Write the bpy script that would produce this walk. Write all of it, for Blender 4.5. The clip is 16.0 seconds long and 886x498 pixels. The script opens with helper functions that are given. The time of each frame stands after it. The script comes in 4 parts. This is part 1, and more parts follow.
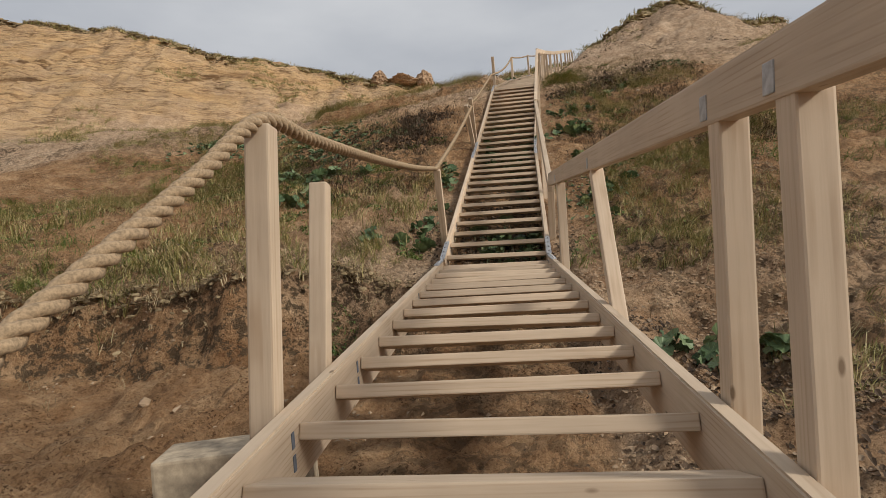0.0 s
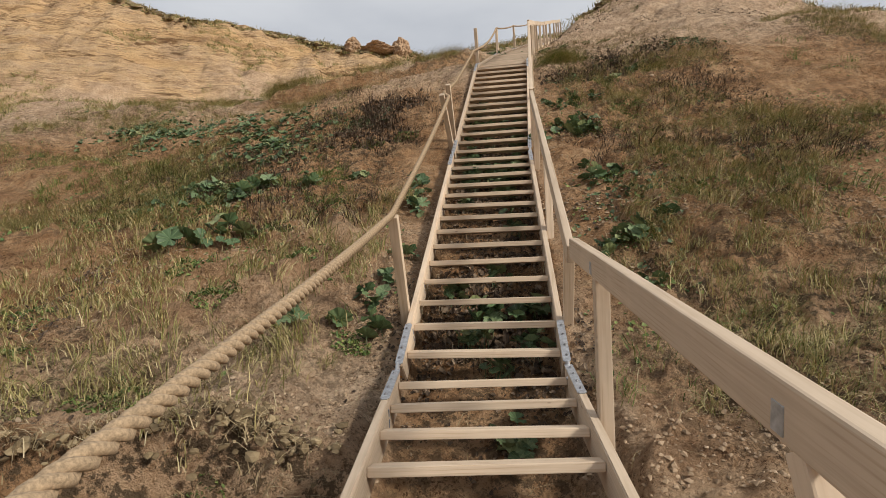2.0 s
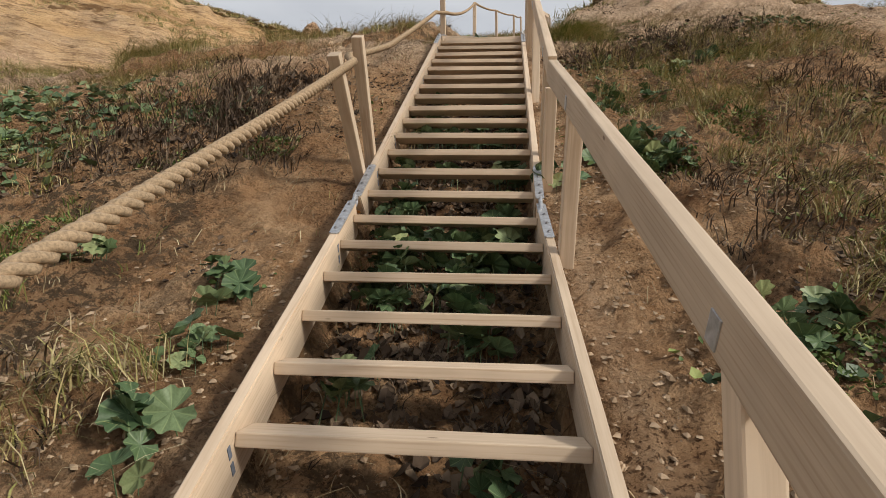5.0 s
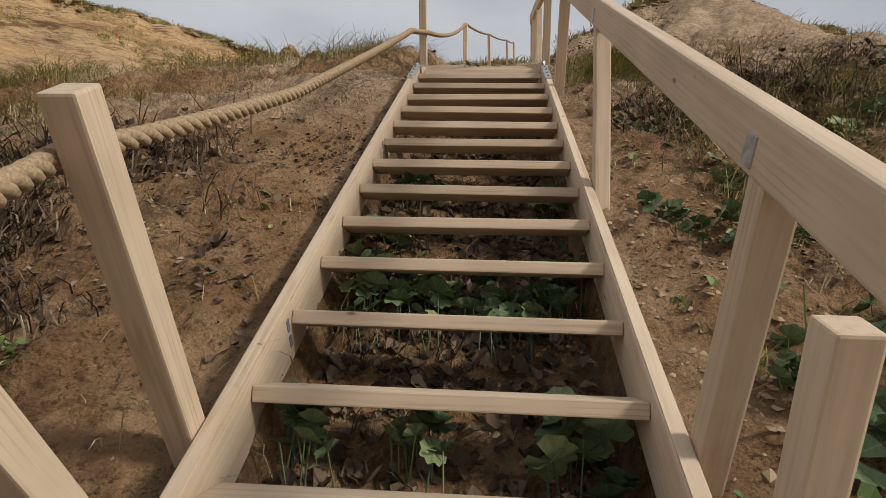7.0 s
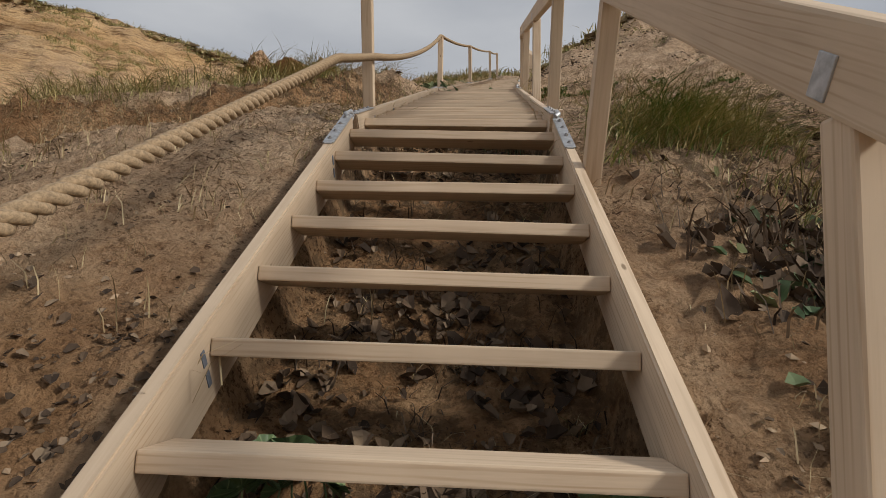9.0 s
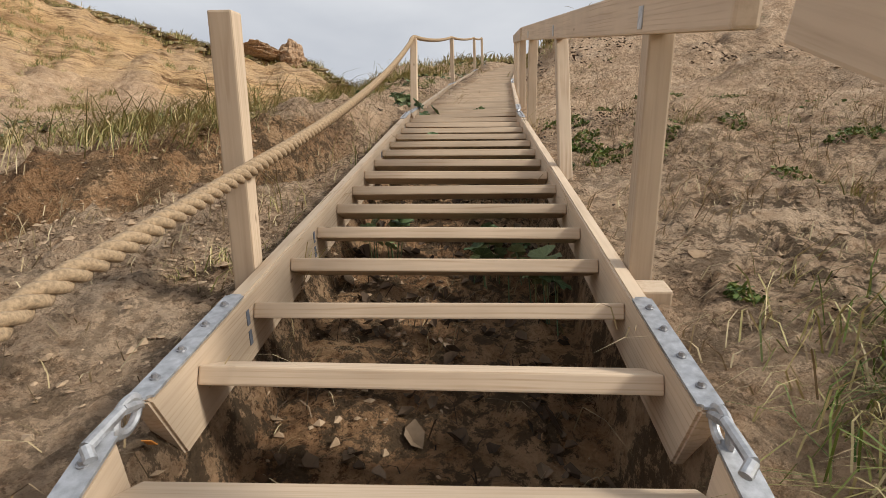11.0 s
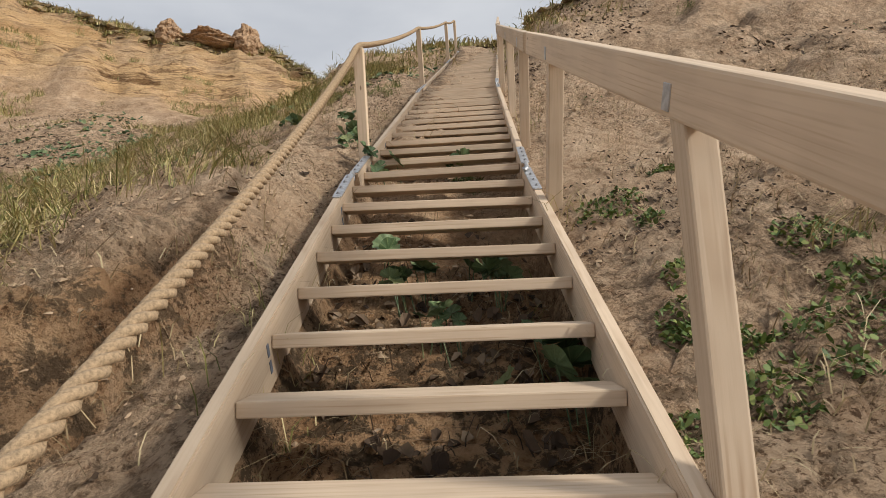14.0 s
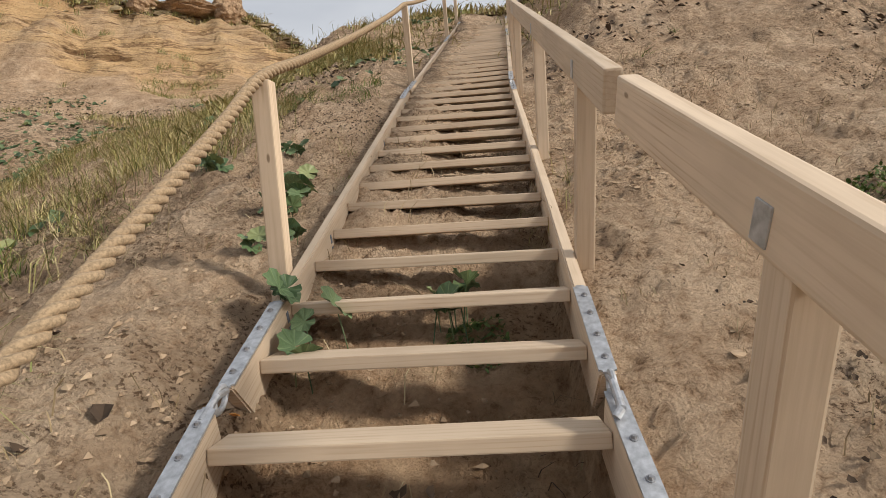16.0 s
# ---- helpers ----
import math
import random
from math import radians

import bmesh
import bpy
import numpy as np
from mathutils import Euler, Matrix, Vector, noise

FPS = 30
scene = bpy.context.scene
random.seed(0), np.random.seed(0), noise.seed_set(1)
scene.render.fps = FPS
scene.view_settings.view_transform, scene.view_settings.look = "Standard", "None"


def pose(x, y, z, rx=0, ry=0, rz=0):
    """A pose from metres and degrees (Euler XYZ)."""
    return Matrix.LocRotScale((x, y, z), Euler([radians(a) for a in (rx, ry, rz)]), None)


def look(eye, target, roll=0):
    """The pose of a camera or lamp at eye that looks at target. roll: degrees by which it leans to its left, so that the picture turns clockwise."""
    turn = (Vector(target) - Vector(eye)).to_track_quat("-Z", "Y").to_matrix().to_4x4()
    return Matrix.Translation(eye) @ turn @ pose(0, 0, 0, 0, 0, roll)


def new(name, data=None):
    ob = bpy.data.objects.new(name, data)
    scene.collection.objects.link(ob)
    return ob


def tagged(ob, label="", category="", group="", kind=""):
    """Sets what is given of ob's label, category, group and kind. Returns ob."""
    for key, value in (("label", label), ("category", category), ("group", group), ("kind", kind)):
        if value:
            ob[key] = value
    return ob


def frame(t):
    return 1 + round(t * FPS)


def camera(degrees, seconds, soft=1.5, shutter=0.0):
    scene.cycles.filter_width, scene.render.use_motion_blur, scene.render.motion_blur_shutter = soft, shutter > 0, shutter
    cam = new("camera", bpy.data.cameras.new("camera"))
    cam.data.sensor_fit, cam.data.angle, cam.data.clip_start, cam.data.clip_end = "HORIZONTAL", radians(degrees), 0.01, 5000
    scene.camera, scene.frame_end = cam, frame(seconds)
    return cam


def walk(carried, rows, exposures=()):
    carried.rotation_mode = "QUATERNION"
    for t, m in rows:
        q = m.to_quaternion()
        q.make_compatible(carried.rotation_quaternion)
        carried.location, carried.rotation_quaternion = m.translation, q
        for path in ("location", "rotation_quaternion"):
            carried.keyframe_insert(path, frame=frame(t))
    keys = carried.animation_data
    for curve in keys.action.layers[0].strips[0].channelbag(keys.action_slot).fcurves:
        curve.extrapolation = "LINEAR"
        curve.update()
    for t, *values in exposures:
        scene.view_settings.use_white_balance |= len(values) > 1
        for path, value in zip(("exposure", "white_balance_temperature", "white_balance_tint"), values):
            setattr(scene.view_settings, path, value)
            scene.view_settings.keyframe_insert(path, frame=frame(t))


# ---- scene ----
cam = camera(75.48, 16.0, 0.55)
ROWS = [
    (0.0, 0.000, 0.000, 0.852, 98.01, 2.97, 0.42),
    (0.5, 0.032, 0.380, 1.135, 97.52, 3.06, 0.04),
    (1.0, 0.083, 1.083, 1.484, 97.19, 3.12, -0.75),
    (1.5, 0.104, 1.788, 1.896, 96.21, 2.91, -1.43),
    (2.0, 0.207, 2.358, 2.168, 94.83, 2.77, -1.79),
    (2.5, 0.303, 3.065, 2.218, 94.11, 2.19, -2.83),
    (3.0, 0.465, 3.921, 2.364, 94.56, 1.78, -3.17),
    (3.5, 0.710, 4.903, 2.810, 94.69, 0.74, -3.84),
    (6.0, 1.110, 9.187, 4.473, 95.83, -0.11, -6.00),
    (6.5, 1.242, 9.867, 4.898, 96.36, -0.13, -6.33),
    (7.0, 1.341, 10.582, 5.290, 97.41, -0.54, -7.09),
    (7.5, 1.413, 11.083, 5.804, 98.19, -0.68, -7.66),
    (8.0, 1.506, 11.381, 5.884, 99.35, -0.51, -8.07),
    (8.5, 1.656, 11.981, 6.170, 98.75, -0.66, -8.73),
    (11.0, 2.191, 14.701, 8.090, 95.52, 0.90, -10.35),
    (11.5, 2.338, 15.115, 8.377, 95.16, 1.06, -10.97),
    (12.0, 2.490, 15.517, 8.605, 95.03, 0.84, -11.19),
    (12.5, 2.544, 15.916, 8.872, 94.57, 1.08, -12.04),
    (13.0, 2.608, 16.423, 9.195, 93.70, 2.12, -12.60),
    (13.5, 2.548, 16.698, 9.320, 93.12, 3.00, -12.37),
    (14.0, 2.718, 16.907, 9.473, 93.22, 3.59, -12.18),
    (14.5, 2.817, 17.371, 9.878, 92.80, 3.90, -12.46),
    (15.0, 2.939, 17.729, 10.190, 91.98, 4.52, -12.24),
    (15.5, 3.064, 18.256, 10.343, 90.89, 4.61, -12.17),
    (16.0, 3.365, 19.094, 10.722, 89.68, 4.43, -11.68),
]
walk(cam, [(t, pose(x, y, z, rx, ry, rz)) for t, x, y, z, rx, ry, rz in ROWS],
     [(0.0, -0.49), (1.5, -0.37), (2.5, -0.10), (3.5, 0.17), (6.0, -0.52), (7.0, -0.50), (8.5, -0.68), (11.0, -0.13), (12.5, -0.02), (13.5, -0.29), (14.5, -0.11), (16.0, -0.17)])

# ---- world, sun, exposure ----
SUN_ELEVATION, SUN_AZIMUTH = 30.0, 122.0     # degrees; azimuth clockwise from +y
world = bpy.data.worlds.new("sky")
scene.world = world
world.use_nodes = True
wn, wl = world.node_tree.nodes, world.node_tree.links
wn.clear()
w_out = wn.new("ShaderNodeOutputWorld")
w_bg = wn.new("ShaderNodeBackground")
w_sky = wn.new("ShaderNodeTexSky")
w_sky.sky_type, w_sky.sun_disc = "NISHITA", False
w_sky.sun_elevation, w_sky.sun_rotation = radians(SUN_ELEVATION), radians(SUN_AZIMUTH)
w_dim = wn.new("ShaderNodeMix")
w_dim.data_type, w_dim.blend_type = "RGBA", "MULTIPLY"
w_dim.inputs["Factor"].default_value = 1.0
w_dim.inputs["B"].default_value = (0.09, 0.09, 0.09, 1)
w_co = wn.new("ShaderNodeTexCoord")
w_map = wn.new("ShaderNodeMapping")
w_map.inputs["Scale"].default_value = (1.2, 1.2, 3.4)
w_noise = wn.new("ShaderNodeTexNoise")
w_noise.inputs["Scale"].default_value, w_noise.inputs["Detail"].default_value = 1.6, 5
w_ramp = wn.new("ShaderNodeValToRGB")
w_ramp.color_ramp.elements[0].position, w_ramp.color_ramp.elements[0].color = 0.30, (0.60, 0.63, 0.69, 1)
w_ramp.color_ramp.elements[1].position, w_ramp.color_ramp.elements[1].color = 0.70, (0.94, 0.955, 0.98, 1)
w_mix = wn.new("ShaderNodeMix")
w_mix.data_type = "RGBA"
w_mix.inputs["Factor"].default_value = 0.88
wl.new(w_sky.outputs[0], w_dim.inputs["A"])
wl.new(w_co.outputs["Generated"], w_map.inputs[0])
wl.new(w_map.outputs[0], w_noise.inputs["Vector"])
wl.new(w_noise.outputs[0], w_ramp.inputs[0])
wl.new(w_dim.outputs["Result"], w_mix.inputs["A"])
wl.new(w_ramp.outputs[0], w_mix.inputs["B"])
wl.new(w_mix.outputs["Result"], w_bg.inputs[0])
wl.new(w_bg.outputs[0], w_out.inputs[0])
w_bg.inputs[1].default_value = 1.0

sun_data = bpy.data.lights.new("sun", "SUN")
sun_data.energy, sun_data.angle, sun_data.color = 4.4, radians(9.0), (1.0, 0.94, 0.84)
sun = new("sun", sun_data)
saz, sel = radians(SUN_AZIMUTH), radians(SUN_ELEVATION)
sun.matrix_world = look((0, 0, 0), (-math.sin(saz) * math.cos(sel), -math.cos(saz) * math.cos(sel), -math.sin(sel)))


# ---- materials ----
def material(name):
    m = bpy.data.materials.new(name)
    m.use_nodes = True
    return m, m.node_tree.nodes, m.node_tree.links, m.node_tree.nodes["Principled BSDF"]


def noise_node(n, l, vec, scale, detail=4.0, rough=0.6):
    t = n.new("ShaderNodeTexNoise")
    t.inputs["Scale"].default_value, t.inputs["Detail"].default_value, t.inputs["Roughness"].default_value = scale, detail, rough
    if vec is not None:
        l.new(vec, t.inputs["Vector"])
    return t.outputs[0]


def ramp(n, l, fac, stops):
    r = n.new("ShaderNodeValToRGB")
    els = r.color_ramp.elements
    while len(els) < len(stops):
        els.new(0.5)
    for e, (p, c) in zip(els, stops):
        e.position, e.color = p, (*c, 1) if len(c) == 3 else c
    l.new(fac, r.inputs[0])
    return r.outputs[0]


def blend(n, l, fac, a, b, mode="MIX"):
    m = n.new("ShaderNodeMix")
    m.data_type, m.blend_type = "RGBA", mode
    for s, v in (("Factor", fac), ("A", a), ("B", b)):
        if isinstance(v, (int, float)):
            m.inputs[s].default_value = v
        elif isinstance(v, tuple):
            m.inputs[s].default_value = (*v, 1)
        else:
            l.new(v, m.inputs[s])
    return m.outputs["Result"]


def bump(n, l, bsdf, height, strength, distance):
    b = n.new("ShaderNodeBump")
    b.inputs["Strength"].default_value, b.inputs["Distance"].default_value = strength, distance
    l.new(height, b.inputs["Height"])
    l.new(b.outputs[0], bsdf.inputs["Normal"])


def wood_material(name, axis, light, dark):
    """Sawn softwood with its grain along one local axis."""
    m, n, l, bsdf = material(name)
    co = n.new("ShaderNodeTexCoord")
    info = n.new("ShaderNodeObjectInfo")
    shift = n.new("ShaderNodeVectorMath")
    shift.operation = "MULTIPLY_ADD"
    l.new(info.outputs["Random"], shift.inputs[0])
    shift.inputs[1].default_value = (37.0, 53.0, 71.0)
    l.new(co.outputs["Object"], shift.inputs[2])
    mp = n.new("ShaderNodeMapping")
    mp.inputs["Scale"].default_value = tuple(1.8 if k == axis else 42.0 for k in range(3))
    l.new(shift.outputs[0], mp.inputs[0])
    grain = noise_node(n, l, mp.outputs[0], 1.0, 5, 0.62)
    mp2 = n.new("ShaderNodeMapping")
    mp2.inputs["Scale"].default_value = tuple(0.55 if k == axis else 13.0 for k in range(3))
    l.new(shift.outputs[0], mp2.inputs[0])
    wave = n.new("ShaderNodeTexWave")
    wave.wave_type, wave.bands_direction = "RINGS", ("X", "Y", "Z")[axis]
    wave.inputs["Scale"].default_value, wave.inputs["Distortion"].default_value = 1.3, 12.0
    wave.inputs["Detail"].default_value, wave.inputs["Detail Scale"].default_value = 3.0, 0.7
    l.new(mp2.outputs[0], wave.inputs["Vector"])
    stain = noise_node(n, l, shift.outputs[0], 2.3, 3)
    knot = n.new("ShaderNodeTexVoronoi")
    knot.inputs["Scale"].default_value = 1.0
    mp3 = n.new("ShaderNodeMapping")
    mp3.inputs["Scale"].default_value = tuple(2.6 if k == axis else 7.0 for k in range(3))
    l.new(shift.outputs[0], mp3.inputs[0])
    l.new(mp3.outputs[0], knot.inputs["Vector"])
    base = ramp(n, l, grain, [(0.24, dark), (0.56, light)])
    rings = ramp(n, l, wave.outputs["Fac"], [(0.0, (0.66, 0.56, 0.46)), (0.22, (1, 1, 1))])
    col = blend(n, l, ramp(n, l, noise_node(n, l, shift.outputs[0], 3.1, 2), [(0.40, (0.02, 0.02, 0.02)), (0.68, (0.6, 0.6, 0.6))]), base, blend(n, l, 1.0, base, rings, "MULTIPLY"))
    col = blend(n, l, ramp(n, l, stain, [(0.35, (0, 0, 0)), (0.75, (0.32, 0.32, 0.32))]), col, tuple(0.62 * c for c in dark))
    col = blend(n, l, ramp(n, l, knot.outputs["Distance"], [(0.035, (0.75, 0.75, 0.75)), (0.065, (0, 0, 0))]), col, (0.13, 0.075, 0.035))
    tone = n.new("ShaderNodeMath")
    tone.operation = "MULTIPLY_ADD"
    l.new(info.outputs["Random"], tone.inputs[0])
    tone.inputs[1].default_value, tone.inputs[2].default_value = 0.24, 0.86
    col = blend(n, l, 1.0, col, tone.outputs[0], "MULTIPLY")
    l.new(col, bsdf.inputs["Base Color"])
    bsdf.inputs["Roughness"].default_value = 0.72
    bump(n, l, bsdf, grain, 0.18, 0.002)
    return m


LIGHT, DARK = (0.62, 0.485, 0.35), (0.50, 0.375, 0.26)
WOOD = [wood_material("pine_%s" % "xyz"[k], k, LIGHT, DARK) for k in range(3)]


def ground_material():
    m, n, l, bsdf = material("sandy_soil")
    co = n.new("ShaderNodeTexCoord").outputs["Object"]
    attr = n.new("ShaderNodeAttribute")
    attr.attribute_name = "cover"
    sep = n.new("ShaderNodeSeparateColor")
    l.new(attr.outputs["Color"], sep.inputs[0])
    mid = noise_node(n, l, co, 2.1, 6, 0.65)
    fine = noise_node(n, l, co, 14.0, 8, 0.7)
    grit = noise_node(n, l, co, 75.0, 4, 0.6)
    sand = ramp(n, l, mid, [(0.28, (0.41, 0.285, 0.185)), (0.47, (0.585, 0.43, 0.295)), (0.70, (0.71, 0.55, 0.40))])
    ochre = ramp(n, l, mid, [(0.28, (0.23, 0.12, 0.057)), (0.48, (0.385, 0.225, 0.115)), (0.72, (0.55, 0.365, 0.21))])
    col = blend(n, l, sep.outputs[0], sand, ochre)
    # specks and flecks paint litter and the small shadows between crumbs into the colour
    speck = ramp(n, l, fine, [(0.33, (0.42, 0.34, 0.28)), (0.42, (0.82, 0.77, 0.72)), (0.50, (1.0, 1.0, 1.0)), (0.70, (1.16, 1.15, 1.13))])
    patch = ramp(n, l, noise_node(n, l, co, 1.15, 6, 0.68), [(0.45, (0.16, 0.16, 0.16)), (0.58, (1, 1, 1))])
    col = blend(n, l, 0.8, col, speck, "MULTIPLY")
    crumb = n.new("ShaderNodeTexVoronoi")
    crumb.feature = "DISTANCE_TO_EDGE"
    crumb.inputs["Scale"].default_value = 21.0
    warp = n.new("ShaderNodeVectorMath")
    warp.operation = "MULTIPLY_ADD"
    l.new(fine, warp.inputs[0])
    warp.inputs[1].default_value = (0.09, 0.09, 0.09)
    l.new(co, warp.inputs[2])
    l.new(warp.outputs[0], crumb.inputs["Vector"])
    cracks = ramp(n, l, crumb.outputs["Distance"], [(0.0, (0.42, 0.37, 0.33)), (0.09, (1, 1, 1))])
    where = ramp(n, l, noise_node(n, l, co, 1.3, 4), [(0.46, (0, 0, 0)), (0.66, (0.35, 0.35, 0.35))])
    col = blend(n, l, where, col, blend(n, l, 1.0, col, cracks, "MULTIPLY"))
    flecks = ramp(n, l, noise_node(n, l, co, 42.0, 5, 0.7), [(0.40, (0.17, 0.115, 0.075)), (0.47, (1, 1, 1))])
    col = blend(n, l, patch, col, blend(n, l, 0.85, col, flecks, "MULTIPLY"))
    # damp and humus, with the treads' shade painted in under the stairs
    humus_shade = ramp(n, l, noise_node(n, l, co, 7.5, 9, 0.78), [(0.49, (0, 0, 0)), (0.535, (0.9, 0.9, 0.9))])
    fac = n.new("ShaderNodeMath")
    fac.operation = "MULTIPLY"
    l.new(humus_shade, fac.inputs[0])
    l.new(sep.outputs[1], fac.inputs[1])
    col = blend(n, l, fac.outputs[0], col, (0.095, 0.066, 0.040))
    # bands of bedded sand in the cliff face
    mp = n.new("ShaderNodeMapping")
    mp.inputs["Scale"].default_value = (0.09, 0.09, 0.62)
    mp.inputs["Rotation"].default_value = (0.0, radians(-13), 0.0)
    l.new(co, mp.inputs[0])
    patchy = ramp(n, l, noise_node(n, l, co, 0.30, 5, 0.65), [(0.36, (0.45, 0.45, 0.45)), (0.56, (1, 1, 1))])
    bedfac = n.new("ShaderNodeMath")
    bedfac.operation = "MULTIPLY"
    l.new(sep.outputs[2], bedfac.inputs[0])
    l.new(patchy, bedfac.inputs[1])
    mpg = n.new("ShaderNodeMapping")
    mpg.inputs["Scale"].default_value = (0.20, 0.20, 0.85)
    mpg.inputs["Rotation"].default_value = (0.0, radians(-13), 0.0)
    l.new(co, mpg.inputs[0])
    mp2_co = mpg.outputs[0]
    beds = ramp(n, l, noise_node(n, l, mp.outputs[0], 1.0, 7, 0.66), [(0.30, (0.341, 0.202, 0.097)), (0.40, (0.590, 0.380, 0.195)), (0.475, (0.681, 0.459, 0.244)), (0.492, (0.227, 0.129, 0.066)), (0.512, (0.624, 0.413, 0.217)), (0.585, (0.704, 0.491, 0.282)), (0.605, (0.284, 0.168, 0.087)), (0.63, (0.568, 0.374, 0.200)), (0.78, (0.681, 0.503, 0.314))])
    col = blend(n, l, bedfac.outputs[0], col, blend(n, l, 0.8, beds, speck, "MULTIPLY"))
    bsdf.inputs["Roughness"].default_value = 0.95
    bsdf.inputs["Specular IOR Level"].default_value = 0.15
    # crevices under the beds: their shade put into the colour as dark streaks
    gouge_shade = ramp(n, l, noise_node(n, l, mp2_co, 1.0, 6, 0.7), [(0.36, (0.26, 0.20, 0.15)), (0.42, (1, 1, 1))])
    col = blend(n, l, sep.outputs[2], col, blend(n, l, 0.85, col, gouge_shade, "MULTIPLY"))
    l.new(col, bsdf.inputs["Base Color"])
    crag = n.new("ShaderNodeMath")
    crag.operation = "MULTIPLY"
    l.new(noise_node(n, l, mp.outputs[0], 2.2, 7, 0.66), crag.inputs[0])
    crag2 = n.new("ShaderNodeMath")
    crag2.operation = "MULTIPLY"
    l.new(sep.outputs[2], crag2.inputs[0])
    crag2.inputs[1].default_value = 9.0
    l.new(crag2.outputs[0], crag.inputs[1])
    hsum = n.new("ShaderNodeMath")
    hsum.operation = "MULTIPLY_ADD"
    l.new(grit, hsum.inputs[0])
    hsum.inputs[1].default_value = 0.26
    lumps = n.new("ShaderNodeMath")
    lumps.operation = "MULTIPLY_ADD"
    l.new(patch, lumps.inputs[0])
    lumps.inputs[1].default_value, lumps.inputs[2].default_value = 0.60, 0.80
    lumpy = n.new("ShaderNodeMath")
    lumpy.operation = "MULTIPLY"
    l.new(lumps.outputs[0], lumpy.inputs[0])
    l.new(fine, lumpy.inputs[1])
    l.new(lumpy.outputs[0], hsum.inputs[2])
    total = n.new("ShaderNodeMath")
    l.new(hsum.outputs[0], total.inputs[0])
    l.new(crag.outputs[0], total.inputs[1])
    bump(n, l, bsdf, total.outputs[0], 1.0, 0.105)
    return m


def leafy(name, stops, rough=0.6, scale=3.0):
    """Plant matter whose tone changes from piece to piece."""
    m, n, l, bsdf = material(name)
    geo = n.new("ShaderNodeNewGeometry")
    info = n.new("ShaderNodeObjectInfo")
    add = n.new("ShaderNodeMath")
    add.operation = "ADD"
    l.new(geo.outputs["Random Per Island"], add.inputs[0])
    l.new(info.outputs["Random"], add.inputs[1])
    fr = n.new("ShaderNodeMath")
    fr.operation = "FRACT"
    l.new(add.outputs[0], fr.inputs[0])
    co = n.new("ShaderNodeTexCoord").outputs["Object"]
    col = ramp(n, l, fr.outputs[0], stops)
    spots = ramp(n, l, noise_node(n, l, co, scale * 6, 4), [(0.3, (0.62, 0.62, 0.55)), (0.6, (1, 1, 1))])
    col = blend(n, l, 0.7, col, spots, "MULTIPLY")
    l.new(col, bsdf.inputs["Base Color"])
    bsdf.inputs["Roughness"].default_value = rough
    bsdf.inputs["Specular IOR Level"].default_value = 0.3
    return m


def plain(name, color, rough, metal=0.0, mottled=0.25, scale=20.0, relief=0.0):
    m, n, l, bsdf = material(name)
    co = n.new("ShaderNodeTexCoord").outputs["Object"]
    tex = noise_node(n, l, co, scale, 5)
    col = ramp(n, l, tex, [(0.3, tuple(c * (1 - mottled) for c in color)), (0.7, tuple(min(1, c * (1 + mottled)) for c in color))])
    l.new(col, bsdf.inputs["Base Color"])
    bsdf.inputs["Roughness"].default_value, bsdf.inputs["Metallic"].default_value = rough, metal
    if relief:
        bump(n, l, bsdf, tex, 0.6, relief)
    return m


SOIL = ground_material()
ROPE = plain("hemp_rope", (0.31, 0.222, 0.135), 0.9, 0, 0.4, 120, 0.003)
STEEL = plain("galvanised_steel", (0.46, 0.47, 0.49), 0.5, 0.75, 0.3, 30, 0.0005)
BOLT = plain("bolt_steel", (0.32, 0.32, 0.33), 0.45, 0.8, 0.3, 60)
TAG = plain("orange_tag", (0.65, 0.27, 0.05), 0.5)
INK = plain("blue_ink", (0.13, 0.145, 0.18), 0.8)
GRASS = leafy("marram_grass", [(0.0, (0.13, 0.15, 0.040)), (0.3, (0.28, 0.26, 0.085)), (0.65, (0.48, 0.39, 0.17)), (1.0, (0.60, 0.50, 0.29))])
GREEN_GRASS = leafy("green_grass", [(0.0, (0.07, 0.13, 0.026)), (0.5, (0.16, 0.21, 0.045)), (1.0, (0.36, 0.33, 0.11))])
STRAW = leafy("dead_grass", [(0.0, (0.22, 0.15, 0.08)), (0.5, (0.42, 0.32, 0.18)), (1.0, (0.58, 0.48, 0.30))])
LEAF = leafy("coltsfoot_leaf", [(0.0, (0.050, 0.085, 0.038)), (0.45, (0.095, 0.145, 0.062)), (0.8, (0.15, 0.195, 0.095)), (1.0, (0.26, 0.27, 0.12))], 0.5, 5)
HERB = leafy("low_herb", [(0.0, (0.065, 0.11, 0.03)), (0.6, (0.14, 0.20, 0.055)), (1.0, (0.29, 0.32, 0.10))], 0.6)
def veined(m):
    """Pale veins that spread from the stalk."""
    n, l, bsdf = m.node_tree.nodes, m.node_tree.links, m.node_tree.nodes["Principled BSDF"]
    g = n.new("ShaderNodeTexGradient")
    g.gradient_type = "RADIAL"
    l.new(n.new("ShaderNodeTexCoord").outputs["Object"], g.inputs[0])
    k = n.new("ShaderNodeMath")
    k.operation = "MULTIPLY"
    l.new(g.outputs["Fac"], k.inputs[0])
    k.inputs[1].default_value = 9.0
    f = n.new("ShaderNodeMath")
    f.operation = "FRACT"
    l.new(k.outputs[0], f.inputs[0])
    line = ramp(n, l, f.outputs[0], [(0.42, (0, 0, 0)), (0.49, (0.55, 0.55, 0.55)), (0.52, (0.55, 0.55, 0.55)), (0.58, (0, 0, 0))])
    old = bsdf.inputs["Base Color"].links[0].from_socket
    l.new(blend(n, l, line, old, (0.22, 0.28, 0.13)), bsdf.inputs["Base Color"])
    return m


